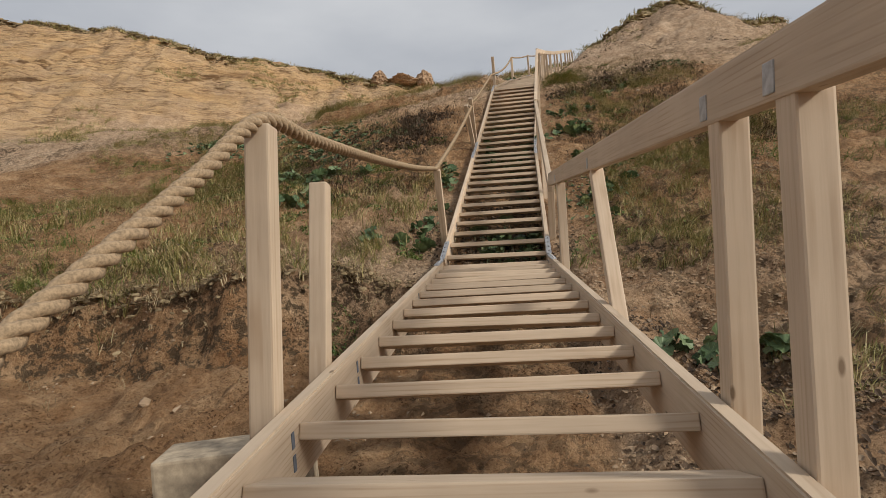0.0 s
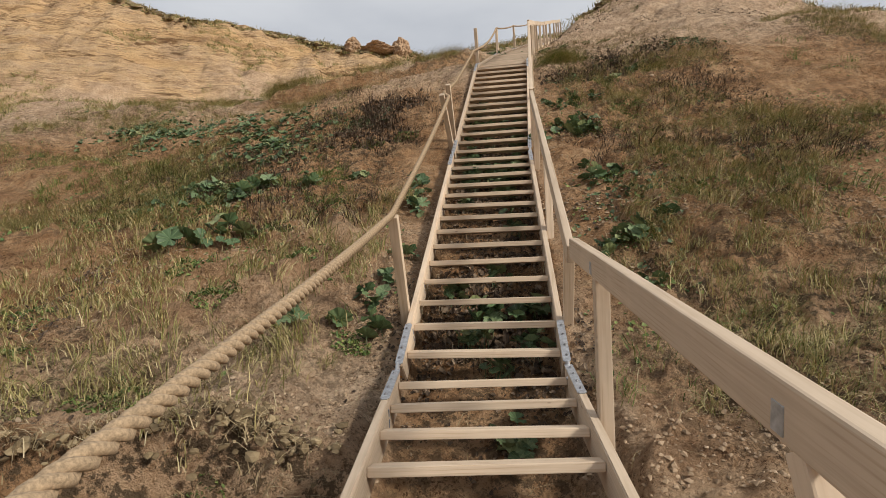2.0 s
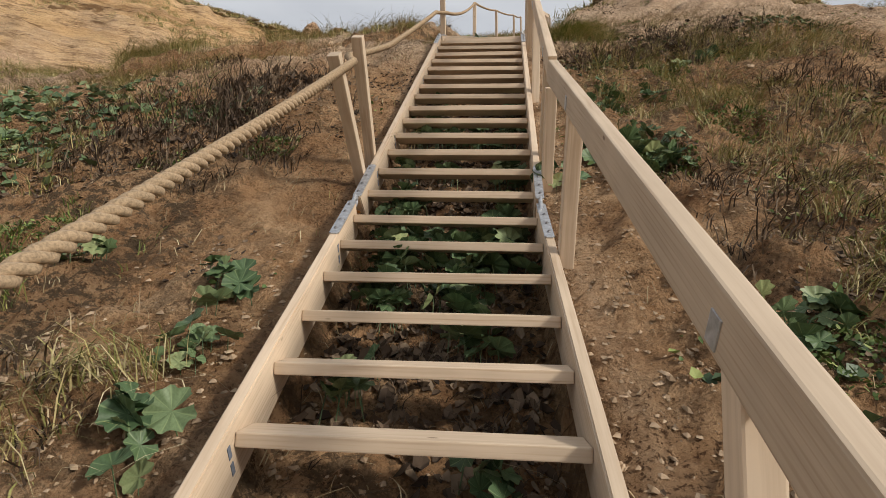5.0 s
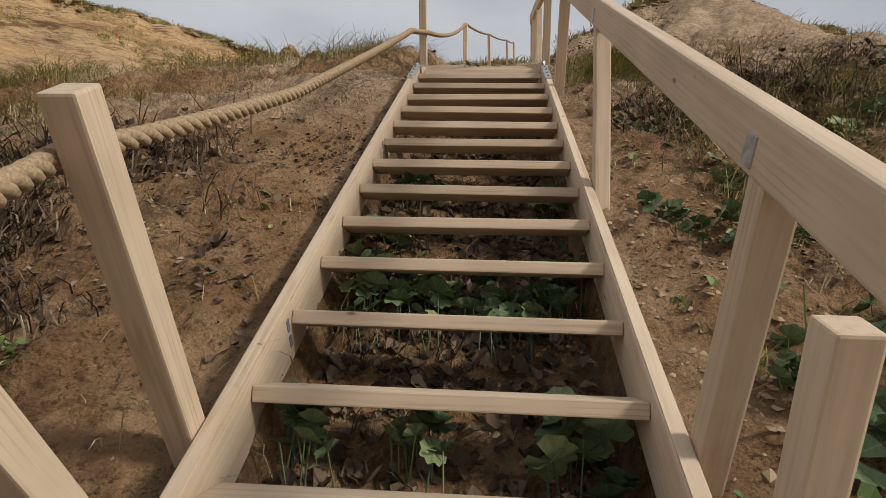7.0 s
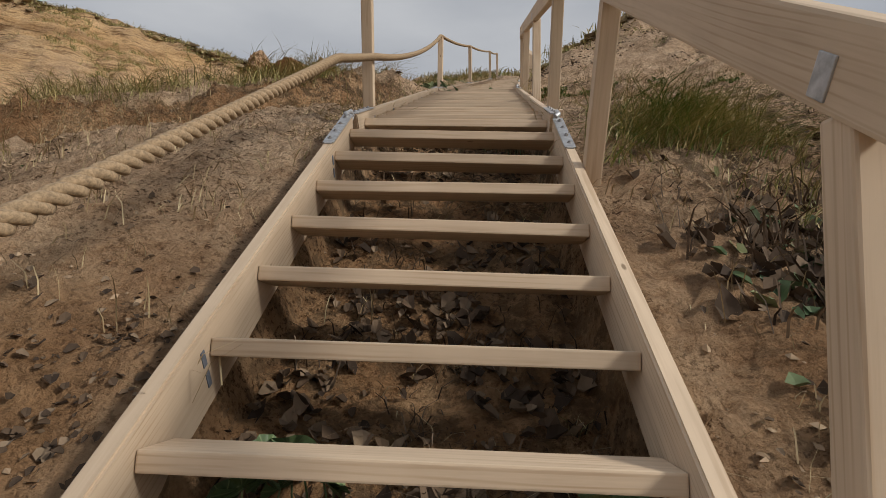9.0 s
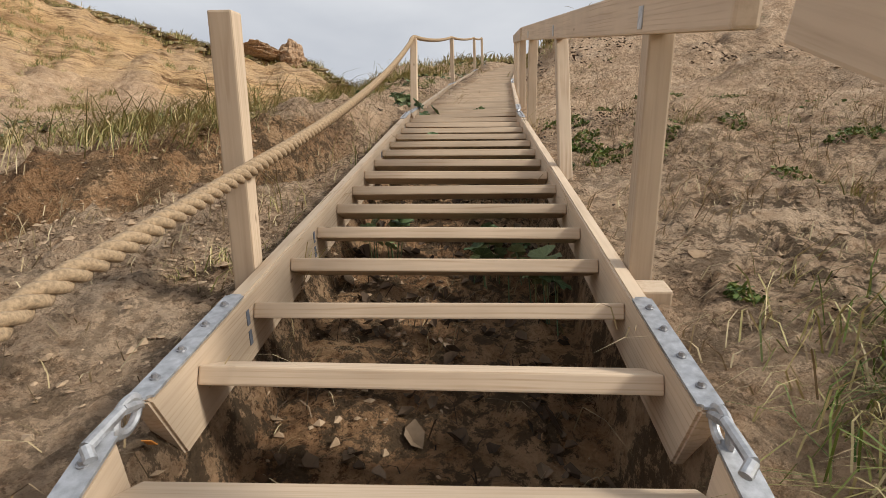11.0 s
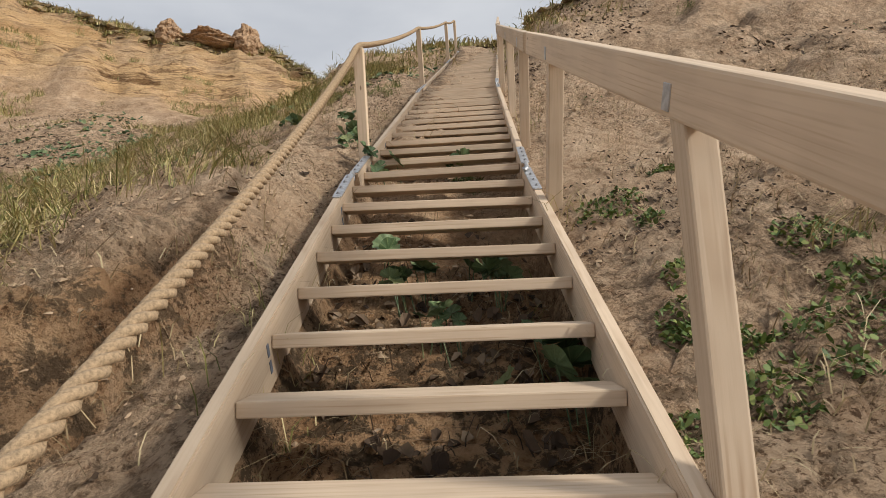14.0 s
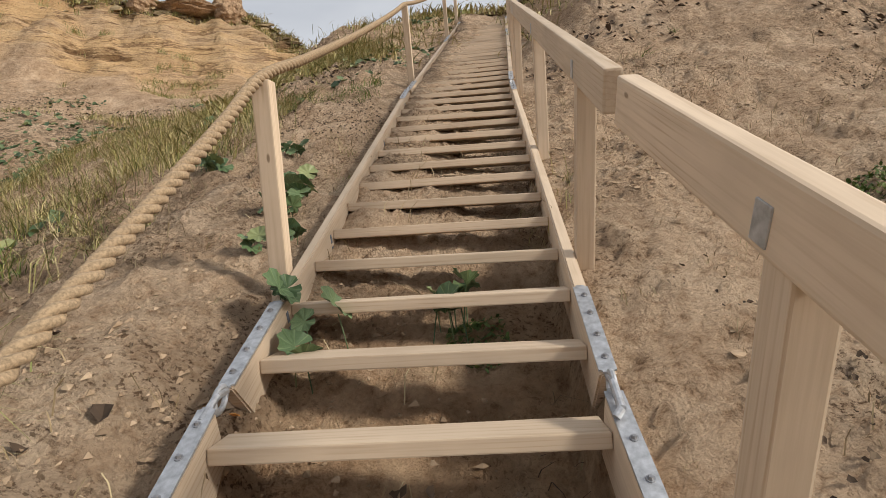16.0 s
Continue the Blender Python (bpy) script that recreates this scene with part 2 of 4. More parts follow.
COLTSFOOT = veined(leafy("veined_leaf", [(0.0, (0.055, 0.095, 0.042)), (0.45, (0.10, 0.155, 0.068)), (0.8, (0.155, 0.205, 0.10)), (1.0, (0.26, 0.28, 0.12))], 0.5, 1.5))
LITTER = leafy("dead_leaf", [(0.0, (0.040, 0.026, 0.018)), (0.6, (0.11, 0.072, 0.046)), (1.0, (0.26, 0.19, 0.13))], 0.9)
CLOD = leafy("soil_clod", [(0.0, (0.24, 0.165, 0.105)), (0.5, (0.36, 0.255, 0.165)), (1.0, (0.46, 0.335, 0.225))], 0.95, 6)
TURF = leafy("turf_edge", [(0.0, (0.11, 0.075, 0.04)), (0.5, (0.22, 0.16, 0.09)), (1.0, (0.38, 0.29, 0.17))], 0.95)
OLDWOOD = plain("weathered_timber", (0.36, 0.29, 0.205), 0.9, 0, 0.45, 14, 0.006)


# ---- the line of the stairs ----
PITCH, FIRST, LAST, HALF = 0.4026, 0.2463, 0.1874, 0.60


class Flight:
    def __init__(self, start, slope, yaw, bank, count, sink):
        s, w, b = radians(slope), radians(yaw), radians(bank)
        self.start, self.count, self.sink, self.slope = Vector(start), count, sink, slope
        self.along = Vector((-math.sin(w) * math.cos(s), math.cos(w) * math.cos(s), math.sin(s)))
        flat = Vector((math.cos(w), math.sin(w), 0))
        self.right = flat * math.cos(b) + flat.cross(self.along) * math.sin(b)
        self.up = self.right.cross(self.along)
        self.length = FIRST + LAST + (count - 1) * PITCH

    def matrix(self):
        m = Matrix((self.right, self.along, self.up)).transposed().to_4x4()
        m.translation = self.start
        return m

    def place(self, index, side, height):
        return self.start + self.along * (FIRST + index * PITCH) + self.right * side + self.up * height


FLIGHTS = [
    Flight((0.060, 1.140, 0.450), 11.8, -5.6, -0.4, 14, 0.7),
    Flight((0.602, 6.661, 1.610), 30.2, -9.2, -1.3, 14, 0.36),
    Flight((1.388, 11.498, 4.458), 36.4, -12.3, -1.8, 14, 0.30),
    Flight((2.360, 15.958, 7.818), 25.3, -14.0, -1.5, 14, 0.36),
    Flight((3.604, 20.930, 10.238), 24.8, -17.1, -1.2, 14, 0.13),
    Flight((5.118, 25.850, 12.612), 25.3, -19.6, -1.0, 14, 0.06),
    Flight((6.835, 30.680, 15.034), 25.3, -19.6, -0.8, 10, 0.05),
]
A, B, C, D, E, F, G = FLIGHTS
TOP = G.start + G.along * G.length
LINE_Y = np.array([-400.0, -4.0] + [f.start.y for f in FLIGHTS] + [TOP.y, 60.0, 500.0])
LINE_X = np.array([-0.35, -0.35] + [f.start.x for f in FLIGHTS] + [TOP.x, TOP.x + 7.0, TOP.x + 60.0])
LINE_Z = np.array([0.05, 0.05] + [f.start.z for f in FLIGHTS] + [TOP.z, TOP.z + 12.4, TOP.z + 220.0])
SINK_Y = np.array([-400.0, A.start.y, B.start.y, C.start.y, D.start.y, D.start.y + 2.5, E.start.y + 0.1, E.start.y + 1.5, F.start.y, G.start.y, TOP.y])
SINK = np.array([0.75, 0.75, 0.38, 0.36, 0.50, 0.40, 0.38, 0.12, 0.07, 0.05, 0.0])


# ---- terrain ----
def lattice(ix, iy, seed):
    h = (ix * 374761393 + iy * 668265263 + seed * 974711) & 0x7FFFFFFF
    h = ((h ^ (h >> 13)) * 1274126177) & 0x7FFFFFFF
    return ((h ^ (h >> 16)) & 0xFFFF) / 32767.5 - 1.0


def wavy(x, y, seed):
    """Smooth noise between -1 and 1."""
    x, y = np.asarray(x, float), np.asarray(y, float)
    fx, fy = np.floor(x), np.floor(y)
    ix, iy, tx, ty = fx.astype(np.int64), fy.astype(np.int64), x - fx, y - fy
    tx, ty = tx * tx * (3 - 2 * tx), ty * ty * (3 - 2 * ty)
    a, b = lattice(ix, iy, seed), lattice(ix + 1, iy, seed)
    c, d = lattice(ix, iy + 1, seed), lattice(ix + 1, iy + 1, seed)
    return (a + (b - a) * tx) * (1 - ty) + (c + (d - c) * tx) * ty


def rough(x, y, seed, octaves=4, gain=0.5):
    total, amp = 0.0, 1.0
    for k in range(octaves):
        c, s = math.cos(0.7 * k), math.sin(0.7 * k)
        total = total + amp * wavy((x * c - y * s) * 2.03 ** k + 17.3 * k, (x * s + y * c) * 2.03 ** k - 9.1 * k, seed + k)
        amp *= gain
    return total


def step(t, a, b):
    u = np.clip((t - a) / (b - a), 0, 1)
    return u * u * (3 - 2 * u)


CAP_X = np.array([-400, -60, -33, -22, -18, -12, -8.4, -5, -0.6, 1.5, 3.5, 5, 6.5, 8, 9.5, 11, 12.6, 16, 17, 18, 20, 22, 25, 30, 37, 60, 400.0])
CAP_Z = np.array([44, 40, 34, 28.4, 27.6, 27.4, 25.8, 24.9, 24.9, 23.8, 22.0, 20, 17.9, 18.4, 18.0, 17.4, 17.5, 17.4, 16.9, 17.1, 16.3, 15.8, 15.2, 15.0, 14.5, 14, 14.0])
FACE_X = np.array([-400, -60, -33, -22, -12, -5, 0, 6, 400.0])
FACE_Y = np.array([10, 26, 32.5, 36, 41, 42.5, 44, 48, 90.0])


def bank_line(x, off):
    return 5.95 + 0.22 * wavy(x * 1.1, 0.0, 51) + 0.10 * wavy(x * 3.7, 0.0, 52) - 0.10 * np.clip(-off - 2, 0, 20)


def ledge_line(x):
    return np.interp(x, [-4.0, 0.0, 1.2, 1.9, 2.3], [17.9, 18.3, 18.65, 19.05, 19.5]) + 0.12 * wavy(x * 2.3, 0.0, 55)


def height(x, y, detail=True):
    x, y = np.asarray(x, float), np.asarray(y, float)
    off = x - np.interp(y, LINE_Y, LINE_X)
    line = np.interp(y, LINE_Y, LINE_Z)
    chan = 1 - step(np.abs(off), 0.585, 0.66)
    big = rough(x * 0.16, y * 0.16, 3, 3)
    # hillside beside the stairs
    right = -0.16 + 0.26 * np.clip(off, 0, 1.0) + 0.15 * np.clip(off - 1.0, 0, 2.5) + 0.11 * np.clip(off - 3.5, 0, 4.0) - 0.25 * np.clip(off - 8.5, 0, 14) + 0.25 * np.clip(y - 24, 0, 40) * step(off, 1.5, 6.0) + 0.8 * step(off, 0.65, 2.2) * step(y, 23, 29)
    left = -0.13 + 0.22 * step(-off, 1.0, 1.8) * (1 - step(y, 7.5, 11.0)) + 0.08 * step(-off, 0.7, 1.5) - 0.03 * np.clip(-off, 0, 4)
    hill = line + np.where(off > 0, right, left)
    bowl = 7.07 + np.where(y < 19, 0.482, 0.40) * (y - 17.9) + 0.45 * big
    w = step(-off, 0.6, 9.5)
    hill = hill * (1 - w) + np.minimum(hill, bowl) * w
    # cliff face of the bowl
    fy = np.interp(x, FACE_X, FACE_Y) + 2.2 * wavy(x * 0.13, y * 0.02, 41) + 0.8 * wavy(x * 0.5, y * 0.1, 42)
    face = np.clip(y - fy, 0, 40) * 0.45
    hill = hill + face * step(-off, 4.0, 13.0) + 0.85 * np.exp(-((x - 4.0) / 1.5) ** 2 - ((y - 36.5) / 2.2) ** 2)
    # grassy ledge beside the fourth flight, its edge broken away
    ly = ledge_line(x)
    hill = hill + 0.42 * step(-off, 0.72, 1.15) * (1 - step(-off, 6.0, 9.0)) * (step(y, ly, ly + 0.26) - step(y, ly + 0.5, ly + 4.0))
    hill = hill - 0.10 * step(-off, 0.72, 1.15) * (1 - step(-off, 4.0, 6.0)) * step(y, 15.2, 17.0) * (1 - step(y, ly + 2.0, ly + 5.0))
    # foot of the slope: beach sand, eroded bank
    beach = -0.52 + 0.17 * np.clip(y, 0, 5) + 0.05 * big + 0.16 * np.exp(-((x + 1.0) ** 2 + (y - 2.4) ** 2) / 0.35)
    bank_y = bank_line(x, off)
    wl_ = step(y, bank_y - 0.34, bank_y + 0.10)
    wr_ = step(y, 1.6, 7.4)
    wc_ = step(y, 4.7, 7.3)
    side = step(off, -0.35, 1.0)
    inside = 1 - step(np.abs(off), 0.5, 0.9)
    wfoot = (wl_ * (1 - side) + wr_ * side) * (1 - inside) + wc_ * inside
    talus = 0.22 * step(y, 2.4, bank_y) * (1 - side)
    hill = np.where(y < 9, (beach + talus) * (1 - wfoot) + np.maximum(hill, beach) * wfoot, hill)
    sink = np.interp(y, SINK_Y, SINK)
    under = np.where(y < 6.9, np.clip(hill, line - 0.62 - 0.25 * step(5.0 - y, 0, 3), line - 0.30), line - sink)
    z = hill * (1 - chan) + under * chan
    # plateau
    cap = np.interp(x, CAP_X, CAP_Z) + 0.30 * wavy(x * 0.4, y * 0.4, 61) + 0.30 * step(x, 11, 15) * rough(x * 0.55, y * 0.3, 63, 3) + 0.35 * wavy(x * 0.11, y * 0.11, 62)
    top = cap + 0.03 * np.clip(y - 70, 0, 60)
    z = np.minimum(z, top)
    far = step(np.hypot(x, y - 15), 70, 300)
    if detail:
        calm = 0.16 + 0.84 * step(np.abs(off), 0.75, 1.9)
        slope_w = step(y, 1.0, 4.0) * 0.7 + 0.3
        sx = x * 0.55
        ridge = 1 - np.abs(rough(sx, y * 1.15, 71, 3))
        z = z + calm * slope_w * (0.11 * rough(x * 0.62, y * 0.62, 81, 3) + 0.13 * (ridge - 0.6))
        clod = np.abs(rough(x * 2.7, y * 2.7, 91, 4, 0.55))
        z = z + (0.35 + 0.65 * calm) * 0.115 * (1 - 0.6 * step(y, 14, 17) * step(off, 0.5, 1.0)) * (clod - 0.35)
        crust = np.abs(rough(x * 8.1, y * 8.1, 95, 2, 0.6))
        z = z + 0.034 * (crust - 0.35) + 0.016 * rough(x * 19.0, y * 19.0, 97, 2, 0.6)
        upper = step(off, 2.5, 5.5) * step(y, 17, 24)
        z = z + upper * (0.40 * rough(x * 0.30, y * 0.42, 85, 4, 0.6) - 0.30 * np.abs(rough(x * 0.75, y * 1.2, 87, 3)) + 0.10)
        # small crusted steps in the drifted sand
        crusty = step(np.abs(off), 0.8, 1.3) * step(y, 13.0, 15.0) * (1 - step(y, 34, 38)) * step(rough(x * 0.5, y * 0.5, 121, 3), -0.25, 0.25) * np.where(off > 0, 1.0, 0.5)
        tier = z / 0.19 + 1.1 * rough(x * 0.9, y * 0.9, 123, 3) + 0.5 * rough(x * 4.0, y * 4.0, 125, 2)
        tread = tier - np.floor(tier)
        z = z + crusty * 0.05 * (step(tread, 0.42, 0.60) - tread)
        broken = step(y, ledge_line(x) - 0.1, ledge_line(x)) * (1 - step(y, ledge_line(x) + 0.3, ledge_line(x) + 0.5)) * step(-off, 0.8, 1.3)
        z = z + broken * (0.10 * rough(x * 3.1, y * 3.1, 113, 4, 0.6) - 0.10 * np.abs(rough(x * 6.0, y * 5.0, 115, 3)))
        # furrows and ledges in steep bare faces
        bare = step(face, 0.1, 1.5) * step(-off, 4, 12) * (z < top - 0.2)
        runnel = np.abs(rough(x * 0.42 + 0.1 * y, y * 0.10, 107, 4, 0.55))
        z = z - bare * 0.55 * (runnel - 0.3)
        bed = (z + 0.22 * x) / 1.15 + 0.9 * wavy(x * 0.10, y * 0.08, 109) + 0.25 * wavy(x * 0.6, y * 0.4, 110)
        part_ = bed - np.floor(bed)
        z = z + bare * 0.6 * 1.15 * (step(part_, 0.34, 0.66) - part_)
        steep = step(face, 0.2, 2) * step(-off, 4, 12) * (z < top - 0.3)
        z = z + steep * (0.22 * rough(x * 0.8, y * 0.5, 101, 4))
    return z * (1 - far) + far * np.minimum(z, top)


def spaced(fine, lo, hi, first, last, growth, limits):
    """Even steps between lo and hi, widening beyond; no wider than the limit until past its place."""
    mid = list(np.arange(lo, hi, fine))
    up, s = [mid[-1] + fine], fine
    while up[-1] < last:
        s = s * growth if up[-1] > limits[1] else min(s * growth, limits[2])
        up.append(up[-1] + s)
    down, s = [mid[0] - fine], fine
    while down[-1] > first:
        s = s * growth if down[-1] < limits[0] else min(s * growth, limits[2])
        down.append(down[-1] - s)
    return np.array(down[::-1] + mid + up)


def grid_mesh(name, gx, gy, gz):
    rows, cols = gx.shape
    me = bpy.data.meshes.new(name)
    n_face = (rows - 1) * (cols - 1)
    me.vertices.add(rows * cols)
    me.vertices.foreach_set("co", np.stack([gx, gy, gz], -1).astype(np.float32).ravel())
    i = np.arange(rows * cols).reshape(rows, cols)
    quads = np.stack([i[:-1, :-1], i[:-1, 1:], i[1:, 1:], i[1:, :-1]], -1).reshape(-1)
    me.loops.add(n_face * 4)
    me.loops.foreach_set("vertex_index", quads.astype(np.int32))
    me.polygons.add(n_face)
    me.polygons.foreach_set("loop_start", np.arange(0, n_face * 4, 4, dtype=np.int32))
    me.polygons.foreach_set("use_smooth", np.ones(n_face, dtype=bool))
    me.update()
    me.validate()
    return me


def grassy(x, y):
    """How much grows here, 0 to 1."""
    off = x - np.interp(y, LINE_Y, LINE_X)
    patch = rough(x * 0.48, y * 0.48, 131, 4)
    base = 0.17 + 0.50 * patch
    base = base + 0.27 * step(-off, 1.6, 4.0) * step(y, 6.0, 7.0) * (1 - step(y, 30, 40))
    base = base + 0.42 * step(off, 0.9, 1.8) * (1 - 0.8 * step(off, 3.0, 6.0)) * (1 - step(y, 13, 17)) * step(y, 2.0, 4.0)
    base = base - 0.18 * step(off, 0.5, 1.5) * step(y, 16, 19)
    base = base * np.where(off > 0, step(y, 2.0, 3.6), step(y, 6.0, 6.7))
    return np.clip(base, 0, 1)


def build_ground():
    oy = spaced(0.046, 0.8, 22.0, -420.0, 480.0, 1.034, (-3.0, 60.0, 0.24))
    ox = spaced(0.046, -2.6, 2.8, -460.0, 460.0, 1.040, (-46.0, 12.0, 0.27))
    go, gy = np.meshgrid(ox, oy)
    gx = np.interp(gy, LINE_Y, LINE_X) + go
    gz = height(gx, gy)
    me = grid_mesh("ground", gx, gy, gz)
    ob = tagged(new("ground", me), "bare sandy cliff slope with patches of turf and litter", "ground", kind="structure")
    me.materials.append(SOIL)
    ochre = np.clip(0.22 + 0.45 * step(gy, 6.5, 8.0) * (1 - step(gy, 14.0, 16.5)) + 0.5 * step(go, 0.6, 1.2) * step(gy, 1.0, 3.0) * (1 - step(gy, 13.0, 15.5)) + step(-go, 0.8, 5.0) * (0.30 + 0.4 * wavy(gx * 0.3, gy * 0.3, 141)) * (1 - 0.75 * step(gy, 15.5, 18.0)) + (1 - step(gy, 5.0, 6.5)) * step(-go, 0.0, 1.0) * 0.9, 0, 1)
    # soil under the stairs darkened in colour: wet, plus painted shade of the treads
    humus_shade = np.clip(0.14 - 0.08 * step(gy, 15, 18) + 0.22 * step(go, 0.8, 1.6) * step(gy, 2.0, 4.0) * (1 - step(gy, 13.0, 15.0)) + 0.35 * step(go, 2.5, 5.0) * step(gy, 16.0, 24.0) + 0.25 * step(go, 0.8, 1.6) * step(gy, 13.5, 15.0) * (1 - step(gy, 17.5, 19.5)) + 1.0 * grassy(gx, gy) + 0.45 * (1 - step(np.abs(go), 0.55, 0.75)) * (1 - step(gy, 19, 22)), 0, 1)
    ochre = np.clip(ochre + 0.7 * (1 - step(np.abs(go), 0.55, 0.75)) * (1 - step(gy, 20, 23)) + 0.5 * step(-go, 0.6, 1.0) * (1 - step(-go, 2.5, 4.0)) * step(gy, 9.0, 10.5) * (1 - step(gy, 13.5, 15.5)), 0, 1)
    by = bank_line(gx, go)
    humus_shade = np.clip(humus_shade + 1.0 * step(gy, by - 0.55, by - 0.25) * (1 - step(gy, by + 0.0, by + 0.15)) * step(-go, 0.5, 1.0), 0, 1)
    fy = np.interp(gx, FACE_X, FACE_Y)
    beds = step(gy + 3.0 * rough(gx * 0.2, gy * 0.2, 151, 3), fy - 1.0, fy + 5.0) * step(-go, 4.0, 12.0)
    # darker, more ochre scarp below the grass ledge; dark soil among the dead plants
    ly = ledge_line(gx)
    scarp = step(gy, ly - 0.05, ly + 0.05) * (1 - step(gy, ly + 0.25, ly + 0.45)) * step(-go, 0.8, 1.3) * (1 - step(-go, 6.0, 8.0))
    humus_shade = np.clip(humus_shade + 0.35 * scarp + 0.6 * step(-go, 1.2, 2.2) * (1 - step(-go, 4, 6)) * step(gy, 9.5, 10.5) * (1 - step(gy, 12.2, 13.2)), 0, 1)
    ochre = np.clip(ochre + 0.7 * scarp, 0, 1)
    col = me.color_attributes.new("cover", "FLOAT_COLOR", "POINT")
    col.data.foreach_set("color", np.stack([ochre, humus_shade, beds, np.ones_like(beds)], -1).astype(np.float32).ravel())
    return ob


ground = build_ground()


def ground_z(x, y):
    return float(height(np.array([x]), np.array([y]))[0])


# ---- builders ----
def part(name, bm, mat, parent, label="", local=None):
    me = bpy.data.meshes.new(name)
    bm.to_mesh(me)
    bm.free()
    me.materials.append(mat)
    return mesh_part(name, me, parent, label, local)


def mesh_part(name, me, parent, label="", local=None):
    ob = new(name, me)
    ob.parent = parent
    if local is not None:
        ob.matrix_basis = local
    if label:
        ob["label"] = label
    return ob


def board(sx, sy, sz, bevel=0.006, seed=0, warp=0.0):
    """A planed timber centred on its origin, edges eased, slightly uneven."""
    bm = bmesh.new()
    bmesh.ops.create_cube(bm, size=1.0)
    for v in bm.verts:
        v.co = Vector((v.co.x * sx, v.co.y * sy, v.co.z * sz))
    bmesh.ops.bevel(bm, geom=bm.edges[:], offset=bevel, segments=2, affect="EDGES", profile=0.6)
    if warp:
        r = random.Random(seed)
        a, b = r.uniform(-warp, warp), r.uniform(-warp, warp)
        for v in bm.verts:
            v.co.z += a * (v.co.x / sx) + b * (v.co.x / sx) * (v.co.y / max(sy, 0.01))
    return bm


def mesh_of(name, bm, mat):
    me = bpy.data.meshes.new(name)
    bm.to_mesh(me)
    bm.free()
    me.materials.append(mat)
    return me


def add_cylinder(bm, a, b, r0, r1=None, n=8, cap=True):
    a, b = Vector(a), Vector(b)
    m = (b - a).to_track_quat("Z", "Y").to_matrix().to_4x4()
    m.translation = (a + b) / 2
    bmesh.ops.create_cone(bm, cap_ends=cap, segments=n, radius1=r0, radius2=r0 if r1 is None else r1, depth=(b - a).length, matrix=m)


def stringer_mesh(length, side, tail=0.0):
    """A plank on edge, its ends cut off square to the ground."""
    bm = bmesh.new()
    t, top, low = 0.055, 0.045, -0.185
    y0, y1, skew = 0.045 + tail, length - 0.075, 0.085
    co = [(-t / 2, y0 - 0.02, top), (t / 2, y0 - 0.02, top), (t / 2, y1, top), (-t / 2, y1, top),
          (-t / 2, y0 + skew, low), (t / 2, y0 + skew, low), (t / 2, y1 - 0.02, low), (-t / 2, y1 - 0.02, low)]
    v = [bm.verts.new((x + side * (HALF + t / 2), y, z)) for x, y, z in co]
    for f in ((0, 1, 2, 3), (7, 6, 5, 4), (0, 4, 5, 1), (1, 5, 6, 2), (2, 6, 7, 3), (3, 7, 4, 0)):
        bm.faces.new([v[k] for k in f])
    bmesh.ops.recalc_face_normals(bm, faces=bm.faces)
    bmesh.ops.bevel(bm, geom=bm.edges[:], offset=0.007, segments=2, affect="EDGES")
    return bm


def strap_mesh(length):
    bm = bmesh.new()
    bmesh.ops.create_cube(bm, size=1.0)
    for v in bm.verts:
        v.co = Vector((v.co.x * 0.058, v.co.y * length, v.co.z * 0.007))
    bmesh.ops.bevel(bm, geom=[e for e in bm.edges if abs((e.verts[0].co - e.verts[1].co).z) > 0.004], offset=0.012, segments=3, affect="EDGES")
    return bm


def bolt_mesh():
    bm = bmesh.new()
    add_cylinder(bm, (0, 0, 0), (0, 0, 0.004), 0.013, n=10)
    add_cylinder(bm, (0, 0, 0.004), (0, 0, 0.012), 0.009, 0.006, n=6)
    return bm


def ring_mesh(radius, thick, stretch):
    bm = bmesh.new()
    n, k = 18, 8
    rows = []
    for i in range(n):
        a = 2 * math.pi * i / n
        row = []
        for j in range(k):
            b = 2 * math.pi * j / k
            r = radius + thick * math.cos(b)
            row.append(bm.verts.new((thick * math.sin(b), r * math.cos(a) * stretch, r * math.sin(a))))
        rows.append(row)
    for i in range(n):
        for j in range(k):
            bm.faces.new((rows[i][j], rows[(i + 1) % n][j], rows[(i + 1) % n][(j + 1) % k], rows[i][(j + 1) % k]))
    bmesh.ops.recalc_face_normals(bm, faces=bm.faces)
    return bm


TREAD = [mesh_of("tread", board(2 * HALF - 0.004, 0.165, 0.052, 0.006, k, 0.006), WOOD[0]) for k in range(5)]
STRAP, BOLT_MESH, LINK = mesh_of("strap", strap_mesh(0.56), STEEL), mesh_of("bolt", bolt_mesh(), BOLT), mesh_of("link", ring_mesh(0.027, 0.010, 1.7), STEEL)
BRACKET = mesh_of("bracket", board(0.005, 0.05, 0.07, 0.002), STEEL)


